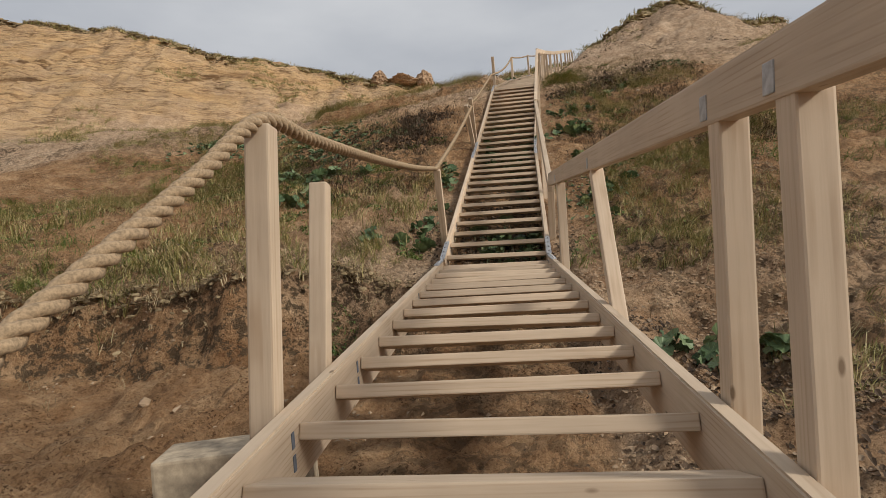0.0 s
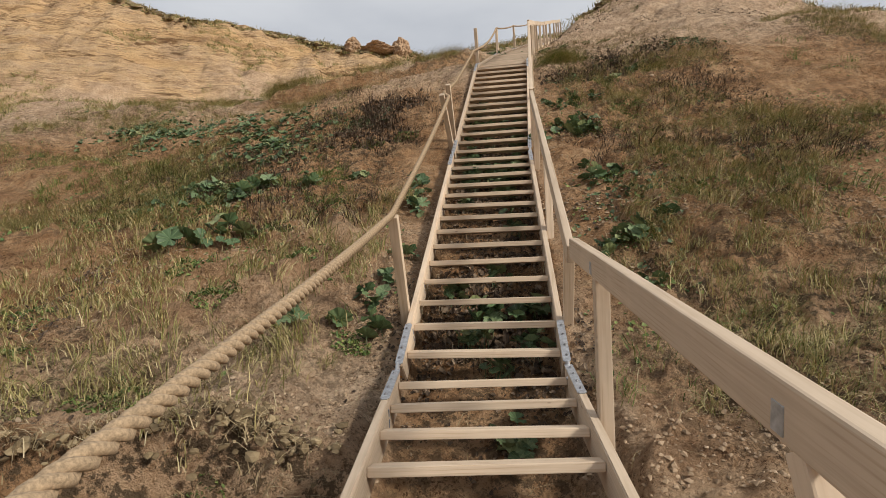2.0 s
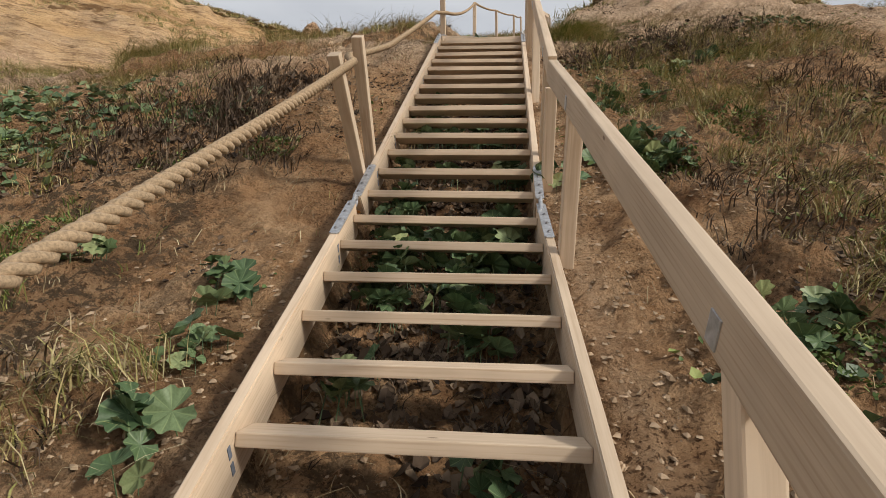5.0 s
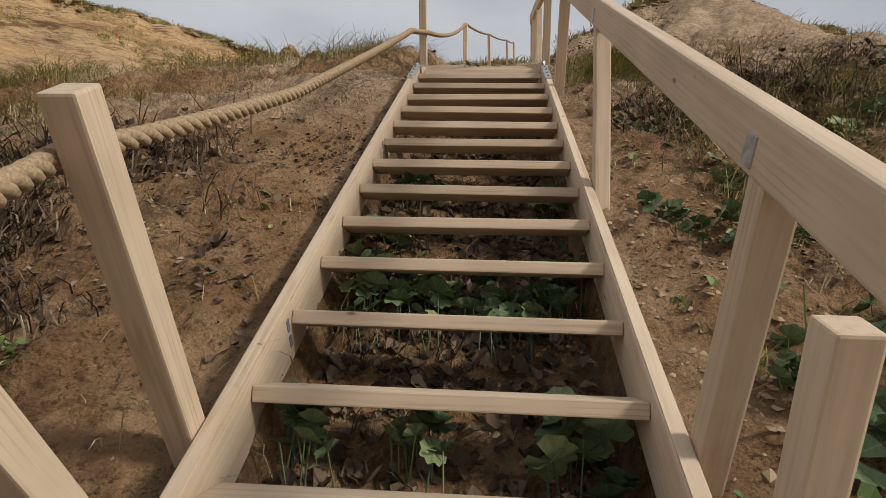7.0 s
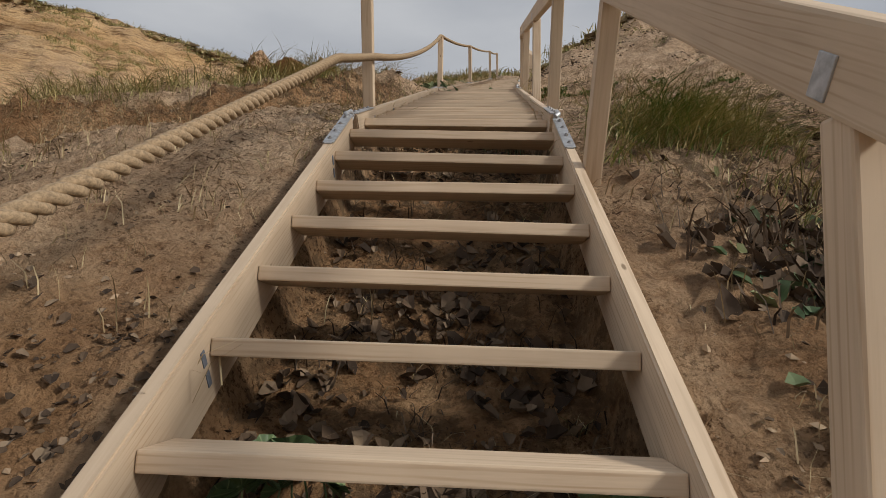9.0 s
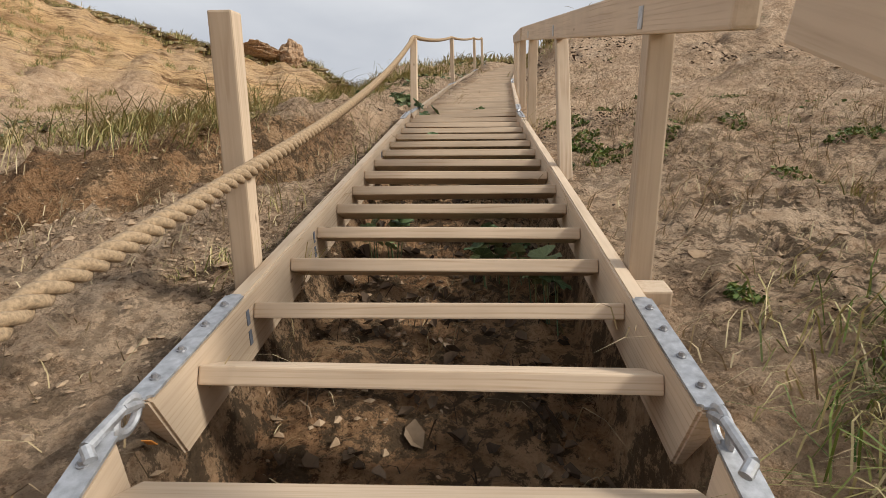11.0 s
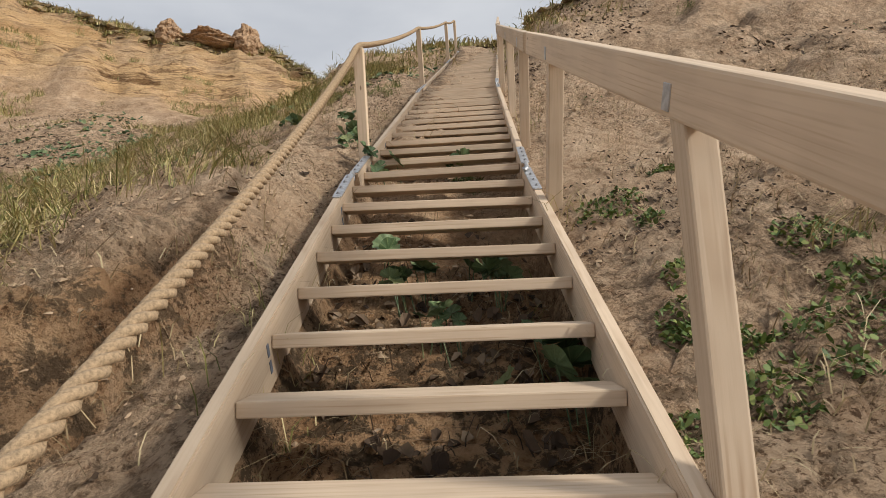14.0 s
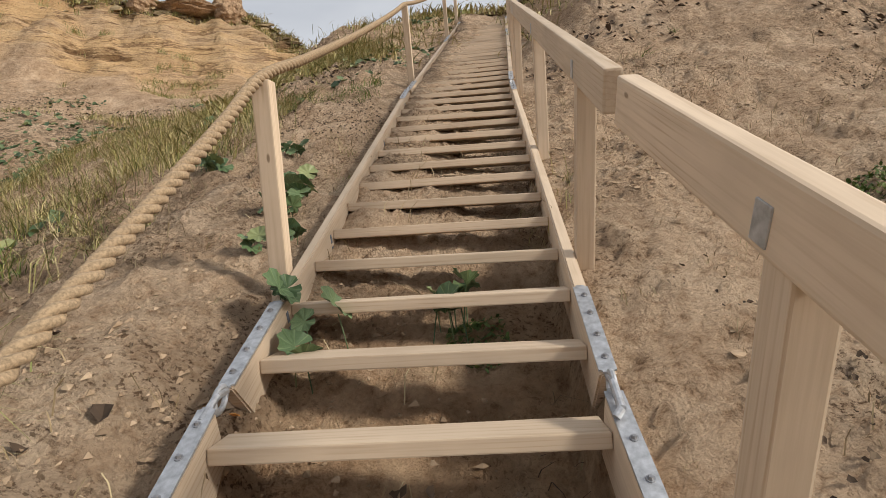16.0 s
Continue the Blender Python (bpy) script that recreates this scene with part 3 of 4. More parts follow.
def build_flight(f, tread_tilt, right_posts, left_posts, rail, label, tail=0.0):
    """One hinged flight: stringers, treads, straps, posts and handrail."""
    ob = tagged(new("stair_flight"), label, "stairs", "hinged stair flights up the slope")
    ob.empty_display_size = 0.2
    ob.matrix_basis = f.matrix()
    for side in (-1, 1):
        part("stringer", stringer_mesh(f.length, side, tail), WOOD[1], ob)
    for k in range(f.count):
        y = FIRST + k * PITCH
        r = random.Random(k * 13 + int(f.start.y * 10))
        tilt = tread_tilt + r.uniform(-1.2, 1.2)
        m = pose(0, y, 0, -tilt, r.uniform(-0.35, 0.35), 0) @ pose(0, 0.0825, -0.026)
        mesh_part("tread", TREAD[(k * 3 + r.randrange(5)) % 5], ob, "", m)
    for side in (-1, 1):
        x = side * (HALF + 0.0275)
        for y in (0.31 + tail, f.length - 0.34):
            strap = mesh_part("hinge_strap", STRAP, ob, "galvanised steel strap", pose(x, y, 0.0495))
            for q in (-0.20, -0.07, 0.07, 0.20):
                mesh_part("bolt", BOLT_MESH, strap, "", pose(0.004 * side, q, 0.003))
        bm = bmesh.new()
        for a, b in (((x, -0.15, 0.062), (x, -0.03, 0.062)), ((x, -0.03, 0.062), (x, 0.045, 0.030)), ((x, -0.15, 0.062), (x - 0.02 * side, -0.17, 0.048))):
            add_cylinder(bm, (a[0], a[1] + tail, a[2]), (b[0], b[1] + tail, b[2]), 0.013, n=10)
        part("hinge_hook", bm, STEEL, ob, "bent galvanised hook")
        mesh_part("hinge_link", LINK, ob, "galvanised chain link", pose(x, -0.02 + tail, 0.040, 12, 8 * side, 0))
    for k in (1, 3, 8, 12):
        if k < f.count:
            for dz in (-0.03, -0.10):
                bm = board(0.003, 0.022, 0.05, 0.001)
                part("stamp", bm, INK, ob, "dark ink stamp", pose(-HALF + 0.0015, FIRST + k * PITCH - 0.06, dz))
    part("tag", board(0.024, 0.003, 0.034, 0.001), TAG, ob, "small orange maker's tag", pose(-HALF - 0.026, 0.032, -0.07, 38, 0, 0))
    for index, long, thick, swing in right_posts:
        bm = board(thick, thick, long + 0.17, 0.007)
        m = pose(HALF + 0.057 + thick / 2, FIRST + index * PITCH, 0, swing) @ pose(0, 0, long / 2 - 0.085)
        part("post", bm, WOOD[2], ob, "", m)
    for index, long, thick, roll, swing in left_posts:
        bm = board(thick, thick, long + 0.17, 0.007)
        m = pose(-HALF - 0.057 - thick / 2, FIRST + index * PITCH, 0, swing, roll) @ pose(0, 0, long / 2 - 0.085)
        part("post", bm, WOOD[2], ob, "", m)
    y0, h0, y1, h1 = rail
    rise = math.degrees(math.atan2(h1 - h0, y1 - y0))
    beam = part("handrail", board(0.060, y1 - y0, 0.142, 0.009), WOOD[1], ob, "", pose(HALF + 0.082, (y0 + y1) / 2, (h0 + h1) / 2 - 0.071, rise))
    for index, long, thick, swing in right_posts:
        if long > 0.7:
            yy = FIRST + index * PITCH - (y0 + y1) / 2 - long * math.sin(radians(swing)) + 0.05
            if abs(yy) < (y1 - y0) / 2 - 0.05:
                mesh_part("bracket", BRACKET, beam, "galvanised angle bracket", pose(-0.0315, yy, -0.020))
    return ob


PT = 0.082
build_flight(A, 19.5, [(-0.16, 0.83, PT, -4), (0.89, 0.83, PT, -2), (4.9, 0.97, 0.080, -32), (11.1, 0.83, PT, -4)],
             [(0.98, 0.95, PT, 0, -9), (2.3, 0.80, 0.075, 0, -14)], (-1.0, 0.955, A.length - 0.1, 0.975), "shallow lowest flight of pale wooden stairs with handrail", -0.55)
build_flight(B, 30.0, [(0.9, 0.70, PT, -2), (5.4, 0.93, 0.078, -32), (11.5, 0.78, PT, -8)], [(1.47, 0.93, 0.08, 0, 0)],
             (FIRST + 0.28 * PITCH, 0.83, 5.98, 0.92), "steep flight of pale wooden stairs hung by hinges")
build_flight(C, 38.0, [(0.45, 0.66, PT, -12), (1.5, 0.77, PT, -4), (5.75, 0.92, 0.080, -34), (11.33, 0.78, PT, -6)], [(0.52, 0.95, PT, -3, 7), (1.46, 0.96, PT, 0, 1)],
             (FIRST + 0.4 * PITCH, 0.895, 5.88, 0.90), "steepest flight of pale wooden stairs over bare soil")
build_flight(D, 26.5, [(1.2, 0.03, 0.10, 0), (1.58, 0.83, PT, -3), (5.8, 0.96, 0.082, -31), (11.5, 0.83, 0.085, -7)], [(1.55, 0.90, PT, 0, -6)],
             (0.28, 0.945, 5.88, 0.94), "flight of pale wooden stairs with sand drifting under it")
build_flight(E, 25.0, [(1.6, 0.81, 0.080, -4), (6.0, 0.86, 0.080, -18), (12.3, 0.82, 0.075, -10)], [(1.5, 0.92, 0.085, 0, -19)],
             (FIRST + 0.3 * PITCH, 0.925, E.length + 0.25, 0.93), "flight of wooden stairs half buried in sand")
build_flight(F, 25.0, [(1.6, 0.82, 0.080, -10), (6.0, 0.84, 0.080, -14), (11.8, 0.82, 0.075, -14)], [(1.2, 0.98, 0.080, 0, -14)],
             (FIRST + 0.6 * PITCH, 0.93, F.length + 0.3, 0.95), "flight of wooden stairs drowned in blown sand")
build_flight(G, 25.0, [(1.6, 0.82, 0.080, -14), (5.0, 0.82, 0.080, -14), (9.2, 0.82, 0.080, -14)], [(1.2, 0.98, 0.080, 0, -14), (9.0, 0.98, 0.080, 0, -14)],
             (FIRST + 0.6 * PITCH, 0.93, G.length, 0.95), "topmost flight of wooden stairs buried in sand")


# ---- rope ----
def curve_through(points, per=24):
    """Smooth line through points, by Catmull-Rom."""
    p = [points[0]] + points + [points[-1]]
    out = []
    for i in range(1, len(p) - 2):
        a, b, c, d = p[i - 1], p[i], p[i + 1], p[i + 2]
        for k in range(per):
            t = k / per
            out.append(0.5 * ((2 * b) + (c - a) * t + (2 * a - 5 * b + 4 * c - d) * t * t + (3 * b - a - 3 * c + d) * t ** 3))
    out.append(points[-1])
    return out


def even(points, gap):
    out, left = [points[0]], gap
    for a, b in zip(points, points[1:]):
        seg = (b - a).length
        while seg >= left and seg > 1e-6:
            a = a + (b - a) * (left / seg)
            out.append(a)
            seg, left = (b - a).length, gap
        left -= seg
    return out


def sagging(a, b, drop, n=8):
    return [a.lerp(b, k / n) + Vector((0, 0, -drop * 4 * (k / n) * (1 - k / n))) for k in range(n)]


def rope_mesh(points, radius, lay):
    """Three strands laid round one another."""
    verts, faces = [], []
    n, strand = 7, radius * 0.56
    pts = even(points, 0.014)
    for s in range(3):
        first = len(verts)
        for i, p in enumerate(pts):
            tan = (pts[min(i + 1, len(pts) - 1)] - pts[max(i - 1, 0)]).normalized()
            u = tan.cross(Vector((0, 0, 1))).normalized()
            w = u.cross(tan)
            ang = -2 * math.pi * (i * 0.014 / lay + s / 3)
            mid = p + (u * math.cos(ang) + w * math.sin(ang)) * (radius * 0.50)
            for k in range(n):
                q = 2 * math.pi * k / n
                verts.append(mid + (u * math.cos(q) + w * math.sin(q)) * strand)
        for i in range(len(pts) - 1):
            for k in range(n):
                a, b = first + i * n + k, first + i * n + (k + 1) % n
                faces.append((a, b, b + n, a + n))
    me = bpy.data.meshes.new("rope")
    me.from_pydata([tuple(v) for v in verts], [], faces)
    me.materials.append(ROPE)
    for q in me.polygons:
        q.use_smooth = True
    return me


def head(f, index, long, swing, side=-0.70):
    """The top of a left post."""
    b = radians(swing)
    return f.place(index, side, 0) + (f.up * math.cos(b) - f.along * math.sin(b)) * (long + 0.02)


pa, pb = head(A, 0.98, 0.95, -9), head(B, 1.47, 0.93, 0)
pc, px, pm, pn, pd = C.place(0.4, -0.645, 0.87), C.place(1.5, -0.79, 0.81), C.place(5.0, -0.74, 0.60), D.place(-1.0, -0.66, 0.37), D.place(1.5, -0.625, 0.40)
pe = head(E, 1.5, 0.92, -19)
pf, pg, ph = head(F, 1.2, 0.98, -14), head(G, 1.2, 0.98, -14), head(G, 9.0, 0.98, -14)
foot = Vector((-1.05, -0.9, ground_z(-1.05, -0.9) + 0.03))
main_line = sagging(foot, pa, 0.05) + sagging(pa, pb, 0.055, 12) + sagging(pb, pc, 0.05, 12) + [pc.lerp(px, k / 4) for k in range(4)] + sagging(px, pm, 0.01, 6) + sagging(pm, pn, 0.01, 8) + sagging(pn, pd, 0.0, 4) + sagging(pd, pe, 0.12, 12) + sagging(pe, pf, 0.05) + sagging(pf, pg, 0.05) + sagging(pg, ph, 0.05) + [ph]
rope = tagged(new("rope", rope_mesh(curve_through(main_line, 10), 0.027, 0.16)), "thick twisted hemp rope slung from post to post", "rope")

# ---- timber at the foot ----
timber = tagged(new("timber_block", mesh_of("timber_block", board(0.66, 0.34, 0.30, 0.014, 3, 0.03), OLDWOOD)), "weathered sand-crusted timber block beside the lowest flight", "timber")
timber.matrix_basis = pose(-0.97, 2.72, ground_z(-1.0, 2.72) + 0.12, 4, -4, 10)


# ---- plants and litter ----
def scatter(seed, count, y0, y1, o0, o1, keep):
    """Places on the slope, given by the distance up and beside the stairs."""
    r = np.random.default_rng(seed)
    y, o = r.uniform(y0, y1, count), r.uniform(o0, o1, count)
    x = np.interp(y, LINE_Y, LINE_X) + o
    ok = r.random(count) < keep(x, y, o)
    x, y = x[ok], y[ok]
    return x, y, height(x, y), r


def stuff(name, verts, faces, mat, label, category, smooth=False):
    me = bpy.data.meshes.new(name)
    me.from_pydata(verts, [], faces)
    me.materials.append(mat)
    if smooth:
        me.polygons.foreach_set("use_smooth", np.ones(len(me.polygons), dtype=bool))
    return tagged(new(name, me), label, category, kind="stuff")


def tufts(name, mat, label, places, blades, tall, spread, lie=0.5, width=0.006):
    """Bent blades, each a strip of three pieces."""
    x, y, z, r = places
    verts, faces = [], []
    for px, py, pz in zip(x, y, z):
        size = r.uniform(0.45, 1.3)
        wx, wy = r.normal(0.12, 0.30), r.normal(-0.30, 0.25)
        for _ in range(int(blades * r.uniform(0.5, 1.4))):
            a, t = r.uniform(0, 6.283), tall * size * r.uniform(0.4, 1.2)
            bx, by = px + spread * size * r.normal(0, 0.5), py + spread * size * r.normal(0, 0.5)
            bend = lie * r.uniform(0.25, 1.25)
            dx, dy = (math.cos(a) * bend + wx * lie) * t, (math.sin(a) * bend + wy * lie) * t
            sx, sy = -math.sin(a) * width, math.cos(a) * width
            i, base = len(verts), pz - 0.03 + 0.45 * (by - py)
            drop = 0.42 * min(bend, 1.6)
            verts += [(bx - sx, by - sy, base), (bx + sx, by + sy, base),
                      (bx + dx * 0.22 + sx, by + dy * 0.22 + sy, base + t * 0.46), (bx + dx * 0.22 - sx, by + dy * 0.22 - sy, base + t * 0.46),
                      (bx + dx * 0.62 + sx * 0.7, by + dy * 0.62 + sy * 0.7, base + t * (0.80 - drop * 0.45)), (bx + dx * 0.62 - sx * 0.7, by + dy * 0.62 - sy * 0.7, base + t * (0.80 - drop * 0.45)),
                      (bx + dx, by + dy, base + t * (0.98 - drop))]
            faces += [(i, i + 1, i + 2, i + 3), (i + 3, i + 2, i + 4, i + 5), (i + 5, i + 4, i + 6)]
    return stuff(name, verts, faces, mat, label, "grass")


def bare_sand(y, o):
    """Little grows beside the fourth flight."""
    return 1 - 0.9 * np.where(o > 0, step(y, 13.8, 15.2), step(y, 12.2, 13.2)) * (1 - step(y, 22, 24)) * (1 - step(np.where(o > 0, o * 0.6, -o), 2.6, 4.6))


def clear(o):
    return np.where(np.abs(o) > 0.85, 1.0, 0.0)


def patches(x, y, spots):
    """How densely leaves stand round each of some places."""
    d = sum(np.exp(-(((x - px) / r) ** 2 + ((y - py) / (0.7 * r)) ** 2)) for px, py, r in spots)
    return np.clip(d * (0.75 + 0.9 * rough(x * 1.7, y * 1.7, 291, 2)), 0, 1)


TUSSOCKS = [(2.75, 7.9, 0.9), (2.5, 7.4, 0.5), (3.3, 8.7, 0.8), (3.8, 10.1, 0.8), (2.9, 9.4, 0.6), (4.5, 12.0, 0.9), (5.0, 14.6, 0.8), (4.6, 9.0, 0.8)]
tufts("grass", GRASS, "tufts of yellowing marram grass on the sandy slope",
      scatter(11, 15500, 2.5, 27, -12, 9, lambda x, y, o: clear(o) * bare_sand(y, o) * np.clip(4.6 * grassy(x, y) - 1.75 + 2.0 * (o > 0.9) * patches(x, y, TUSSOCKS), 0, 1)), 30, 0.24, 0.13, 1.5, 0.0026)
tufts("green_grass", GREEN_GRASS, "clumps of green and straw-coloured grass",
      scatter(12, 10700, 2.5, 27, -11, 7, lambda x, y, o: clear(o) * bare_sand(y, o) * np.clip(4.6 * grassy(x + 31, y) - 1.75, 0, 1) * (0.35 + 0.65 * (o < 0)) * ((o > 0) | (y > 6))), 24, 0.21, 0.12, 1.4, 0.0028)
tufts("tall_grass", GRASS, "tall dry marram grass along the ledges",
      scatter(13, 6000, 17.0, 34, -13, -1.9, lambda x, y, o: (y > ledge_line(x) + 0.2) * np.clip(2.4 * rough(x * 0.45, y * 0.35, 171, 3) + 0.25 * step(-o, 3, 5), 0, 1)), 22, 0.30, 0.20, 1.15, 0.0030)
tufts("straw", STRAW, "dead grass stems lying on the soil",
      scatter(14, 8000, 4.5, 25, -5, 5, lambda x, y, o: 0.15 + np.clip(0.9 * grassy(x, y), 0, 1) + 0.5 * (o > 0.8) * (y > 14) * (y < 18.5)), 6, 0.17, 0.16, 1.7, 0.0024)
tufts("far_grass", GRASS, "dry grass on the upper slopes and along the far cliff edge",
      scatter(15, 21000, 27, 74, -45, 32, lambda x, y, o: clear(o) * np.clip(0.45 * step(height(x, y, False), np.interp(x, CAP_X, CAP_Z) - 1.2, np.interp(x, CAP_X, CAP_Z) - 0.3) + 0.8 * np.clip(rough(x * 0.14, y * 0.2, 251, 3) - 0.05, 0, 1) * (y < np.interp(x, FACE_X, FACE_Y) - 1), 0, 1)), 15, 0.26, 0.5, 1.5, 0.009)
tufts("bank_grass", GRASS, "long straw-yellow grass hanging over the eroded bank",
      scatter(16, 1300, 5.9, 10, -9, -1.2, lambda x, y, o: np.clip(0.5 + 1.4 * rough(x * 0.6, y * 0.6, 181, 2), 0, 1)), 16, 0.24, 0.13, 1.0, 0.0036)

tufts("ledge_grass", GRASS, "long marram grass crowning the broken ledge",
      scatter(18, 2600, 17.6, 21.5, -7.0, -1.0, lambda x, y, o: step(y, ledge_line(x) + 0.18, ledge_line(x) + 0.3) * (1 - step(y, ledge_line(x) + 1.0, ledge_line(x) + 2.2)) * step(-o, 1.15, 1.7) * np.clip(0.5 + 0.9 * rough(x * 0.8, y * 0.8, 173, 2), 0, 1)), 34, 0.27, 0.20, 1.45, 0.0028)
tufts("dry_stalks", STRAW, "sparse dry stalks standing in the sand",
      scatter(19, 3400, 13.5, 25, -4.0, 5.5, lambda x, y, o: (np.abs(o) > 0.78) * np.clip(1.5 * rough(x * 0.8, y * 0.8, 271, 3) + 0.12, 0, 1)), 5, 0.15, 0.10, 0.8, 0.0022)
tufts("ridge_grass", GRASS, "pale grass tufts on the sandy talus under the cliff",
      scatter(20, 13000, 25, 54, -34, -3.0, lambda x, y, o: np.clip(3.0 * rough(x * 0.4, y * 0.4, 281, 3) - 1.0, 0, 1)), 12, 0.34, 0.24, 0.9, 0.010)

tufts("stair_grass", GRASS, "thin grass blades pushing up along the stringers",
      scatter(61, 1500, 11.0, 24.0, -0.95, 0.95, lambda x, y, o: (np.abs(o) > 0.45) * np.clip(0.9 * rough(x * 1.4, y * 1.4, 311, 2) + 0.1, 0, 1)), 4, 0.24, 0.10, 1.2, 0.0022)
for k, (mat, share) in enumerate(((GREEN_GRASS, 260), (GRASS, 420))):
    tufts("grass_clump", mat, ("lush green grass clump by the hinge", "straw-coloured drooping grass clump by the hinge")[k],
          scatter(62 + k, share, 15.1, 16.2, 0.85, 2.2, lambda x, y, o: 0.9 * np.exp(-((o - 1.4) / 0.4) ** 2 - ((y - 15.6) / 0.35) ** 2)), 24, 0.21, 0.16, 1.7, 0.0026)


def clods(name, places, size, mat, label, fine=False, stretch=1.0):
    """Jagged lumps, all in one mesh."""
    x, y, z, r = places
    bm = bmesh.new()
    bmesh.ops.create_icosphere(bm, subdivisions=1, radius=1.0)
    base = np.array([v.co[:] for v in bm.verts])
    tri = np.array([[v.index for v in f.verts] for f in bm.faces])
    bm.free()
    if fine:
        base = np.array([(1, 0, 0), (-1, 0, 0), (0, 1, 0), (0, -1, 0), (0, 0, 1), (0, 0, -1.0)])
        tri = np.array([(0, 2, 4), (2, 1, 4), (1, 3, 4), (3, 0, 4), (2, 0, 5), (1, 2, 5), (3, 1, 5), (0, 3, 5)])
    n = len(x)
    s = size * np.clip(np.exp(r.normal(0, 0.55, n)), 0.3, 2.2)
    jag = base[None] * (1 + r.normal(0, 0.22, (n, len(base), 1))) + r.normal(0, 0.12, (n, len(base), 3))
    squash = np.stack([r.uniform(0.7, 1.5, n) * stretch, r.uniform(0.7, 1.4, n), r.uniform(0.35, 0.7, n)], -1)
    t = r.uniform(-1.2, 1.2, n) / stretch
    v = jag * squash[:, None, :] * s[:, None, None]
    vx, vy = v[..., 0] * np.cos(t)[:, None] - v[..., 1] * np.sin(t)[:, None], v[..., 0] * np.sin(t)[:, None] + v[..., 1] * np.cos(t)[:, None]
    v = np.stack([vx, vy, v[..., 2] + 0.4 * vy], -1) + np.stack([x, y, z + 0.02 * s], -1)[:, None, :]
    f = tri[None] + (np.arange(n) * len(base))[:, None, None]
    return stuff(name, v.reshape(-1, 3).tolist(), f.reshape(-1, 3).tolist(), mat, label, "soil")


clods("soil_clods", scatter(21, 120000, 1.0, 25, -4.2, 4.2, lambda x, y, o: np.clip(1.5 * rough(x * 0.9, y * 0.9, 201, 4) - 0.1 + 0.5 * (np.abs(o) > 0.6) * (y < 15), 0.015, 1)), 0.0090, CLOD, "crumbled lumps of dry sandy soil on the slope", True)
clods("large_clods", scatter(22, 1300, 1.5, 34, -9, 14, lambda x, y, o: clear(o) * np.clip(0.2 + 0.7 * rough(x * 0.5, y * 0.5, 211, 3), 0.02, 1)), 0.022, CLOD, "larger broken soil lumps")


def litter(name, places, size, mat, label, category, curl=0.5):
    x, y, z, r = places
    verts, faces = [], []
    for px, py, pz in zip(x, y, z):
        s, a = size * r.uniform(0.5, 1.5), r.uniform(0, 6.283)
        c, q = math.cos(a), math.sin(a)
        tz, tx = r.normal(0, curl), r.normal(0, curl)
        i = len(verts)
        for lx, ly, lz in ((-0.5, 0, 0.1), (-0.2, 0.42, 0.35), (0.35, 0.3, 0.15), (0.55, 0, 0.0), (0.3, -0.36, 0.3), (-0.25, -0.4, 0.2), (0.05, 0.0, -0.15)):
            gx, gy = (lx * c - ly * q) * s, (lx * q + ly * c) * s
            verts.append((px + gx, py + gy, pz + 0.012 + s * (lz * curl + 0.4 * (lx * tz + ly * tx)) + gy * 0.5))
        for k in range(6):
            faces.append((i + k, i + (k + 1) % 6, i + 6))
    return stuff(name, verts, faces, mat, label, category)


tufts("withered_stems", LITTER, "thicket of withered brown stems",
      scatter(17, 2600, 9.0, 16.0, -6.0, 5.0, lambda x, y, o: clear(o) * np.clip(2.2 * rough(x * 0.55, y * 0.55, 261, 3) - 0.15 + 0.5 * (o < -1.2) * (y > 11.5), 0, 1) * (np.abs(o) > 1.25)), 16, 0.17, 0.15, 1.1, 0.0042)
litter("leaf_litter", scatter(31, 80000, 2.5, 15, -6, 5, lambda x, y, o: ((o > 0) | (y > 6)) * np.clip(1.7 * rough(x * 0.9, y * 0.9, 221, 4) - 0.05, 0, 1) * (1 - step(y, 13.5, 15))), 0.028, LITTER, "withered dark leaf litter", "dead leaves", 0.7)
litter("upper_herbs", scatter(33, 30000, 21, 42, -22, 14, lambda x, y, o: (o < -0.85) * bare_sand(y, o) * (rough(x * 0.42, y * 0.42, 235, 4) > 0.26)), 0.11, LEAF, "broad-leaved green herbs in patches on the upper bowl", "herb", 0.8)
litter("upper_litter", scatter(34, 40000, 19, 42, -22, 14, lambda x, y, o: clear(o) * bare_sand(y, o) * (rough(x * 0.38, y * 0.38, 237, 4) > 0.22)), 0.055, LITTER, "withered brown plants on the upper slope", "dead leaves", 0.9)
litter("herb_leaves", scatter(32, 34000, 6.5, 28, -11, 8, lambda x, y, o: clear(o) * (rough(x * 1.1, y * 1.1, 231, 3) > 0.40 + 0.6 * step(y, 12.5, 14))), 0.034, HERB, "low green herbs growing in patches", "herb", 0.8)

litter("sand_litter", scatter(39, 60000, 13.5, 26, -5, 7, lambda x, y, o: (np.abs(o) > 0.7) * np.clip(2.6 * rough(x * 0.8, y * 0.8, 301, 4) - 1.15, 0.003, 1)), 0.018, LITTER, "crumbs of withered leaves gathered in hollows of the sand", "dead leaves", 0.9)
tufts("ledge_roots", STRAW, "bare roots and straws hanging from the broken ledge",
      scatter(40, 1500, 17.5, 19.8, -6.0, -1.0, lambda x, y, o: step(y, ledge_line(x) - 0.05, ledge_line(x) + 0.05) * (1 - step(y, ledge_line(x) + 0.25, ledge_line(x) + 0.4))), 4, 0.22, 0.12, 1.9, 0.0025)

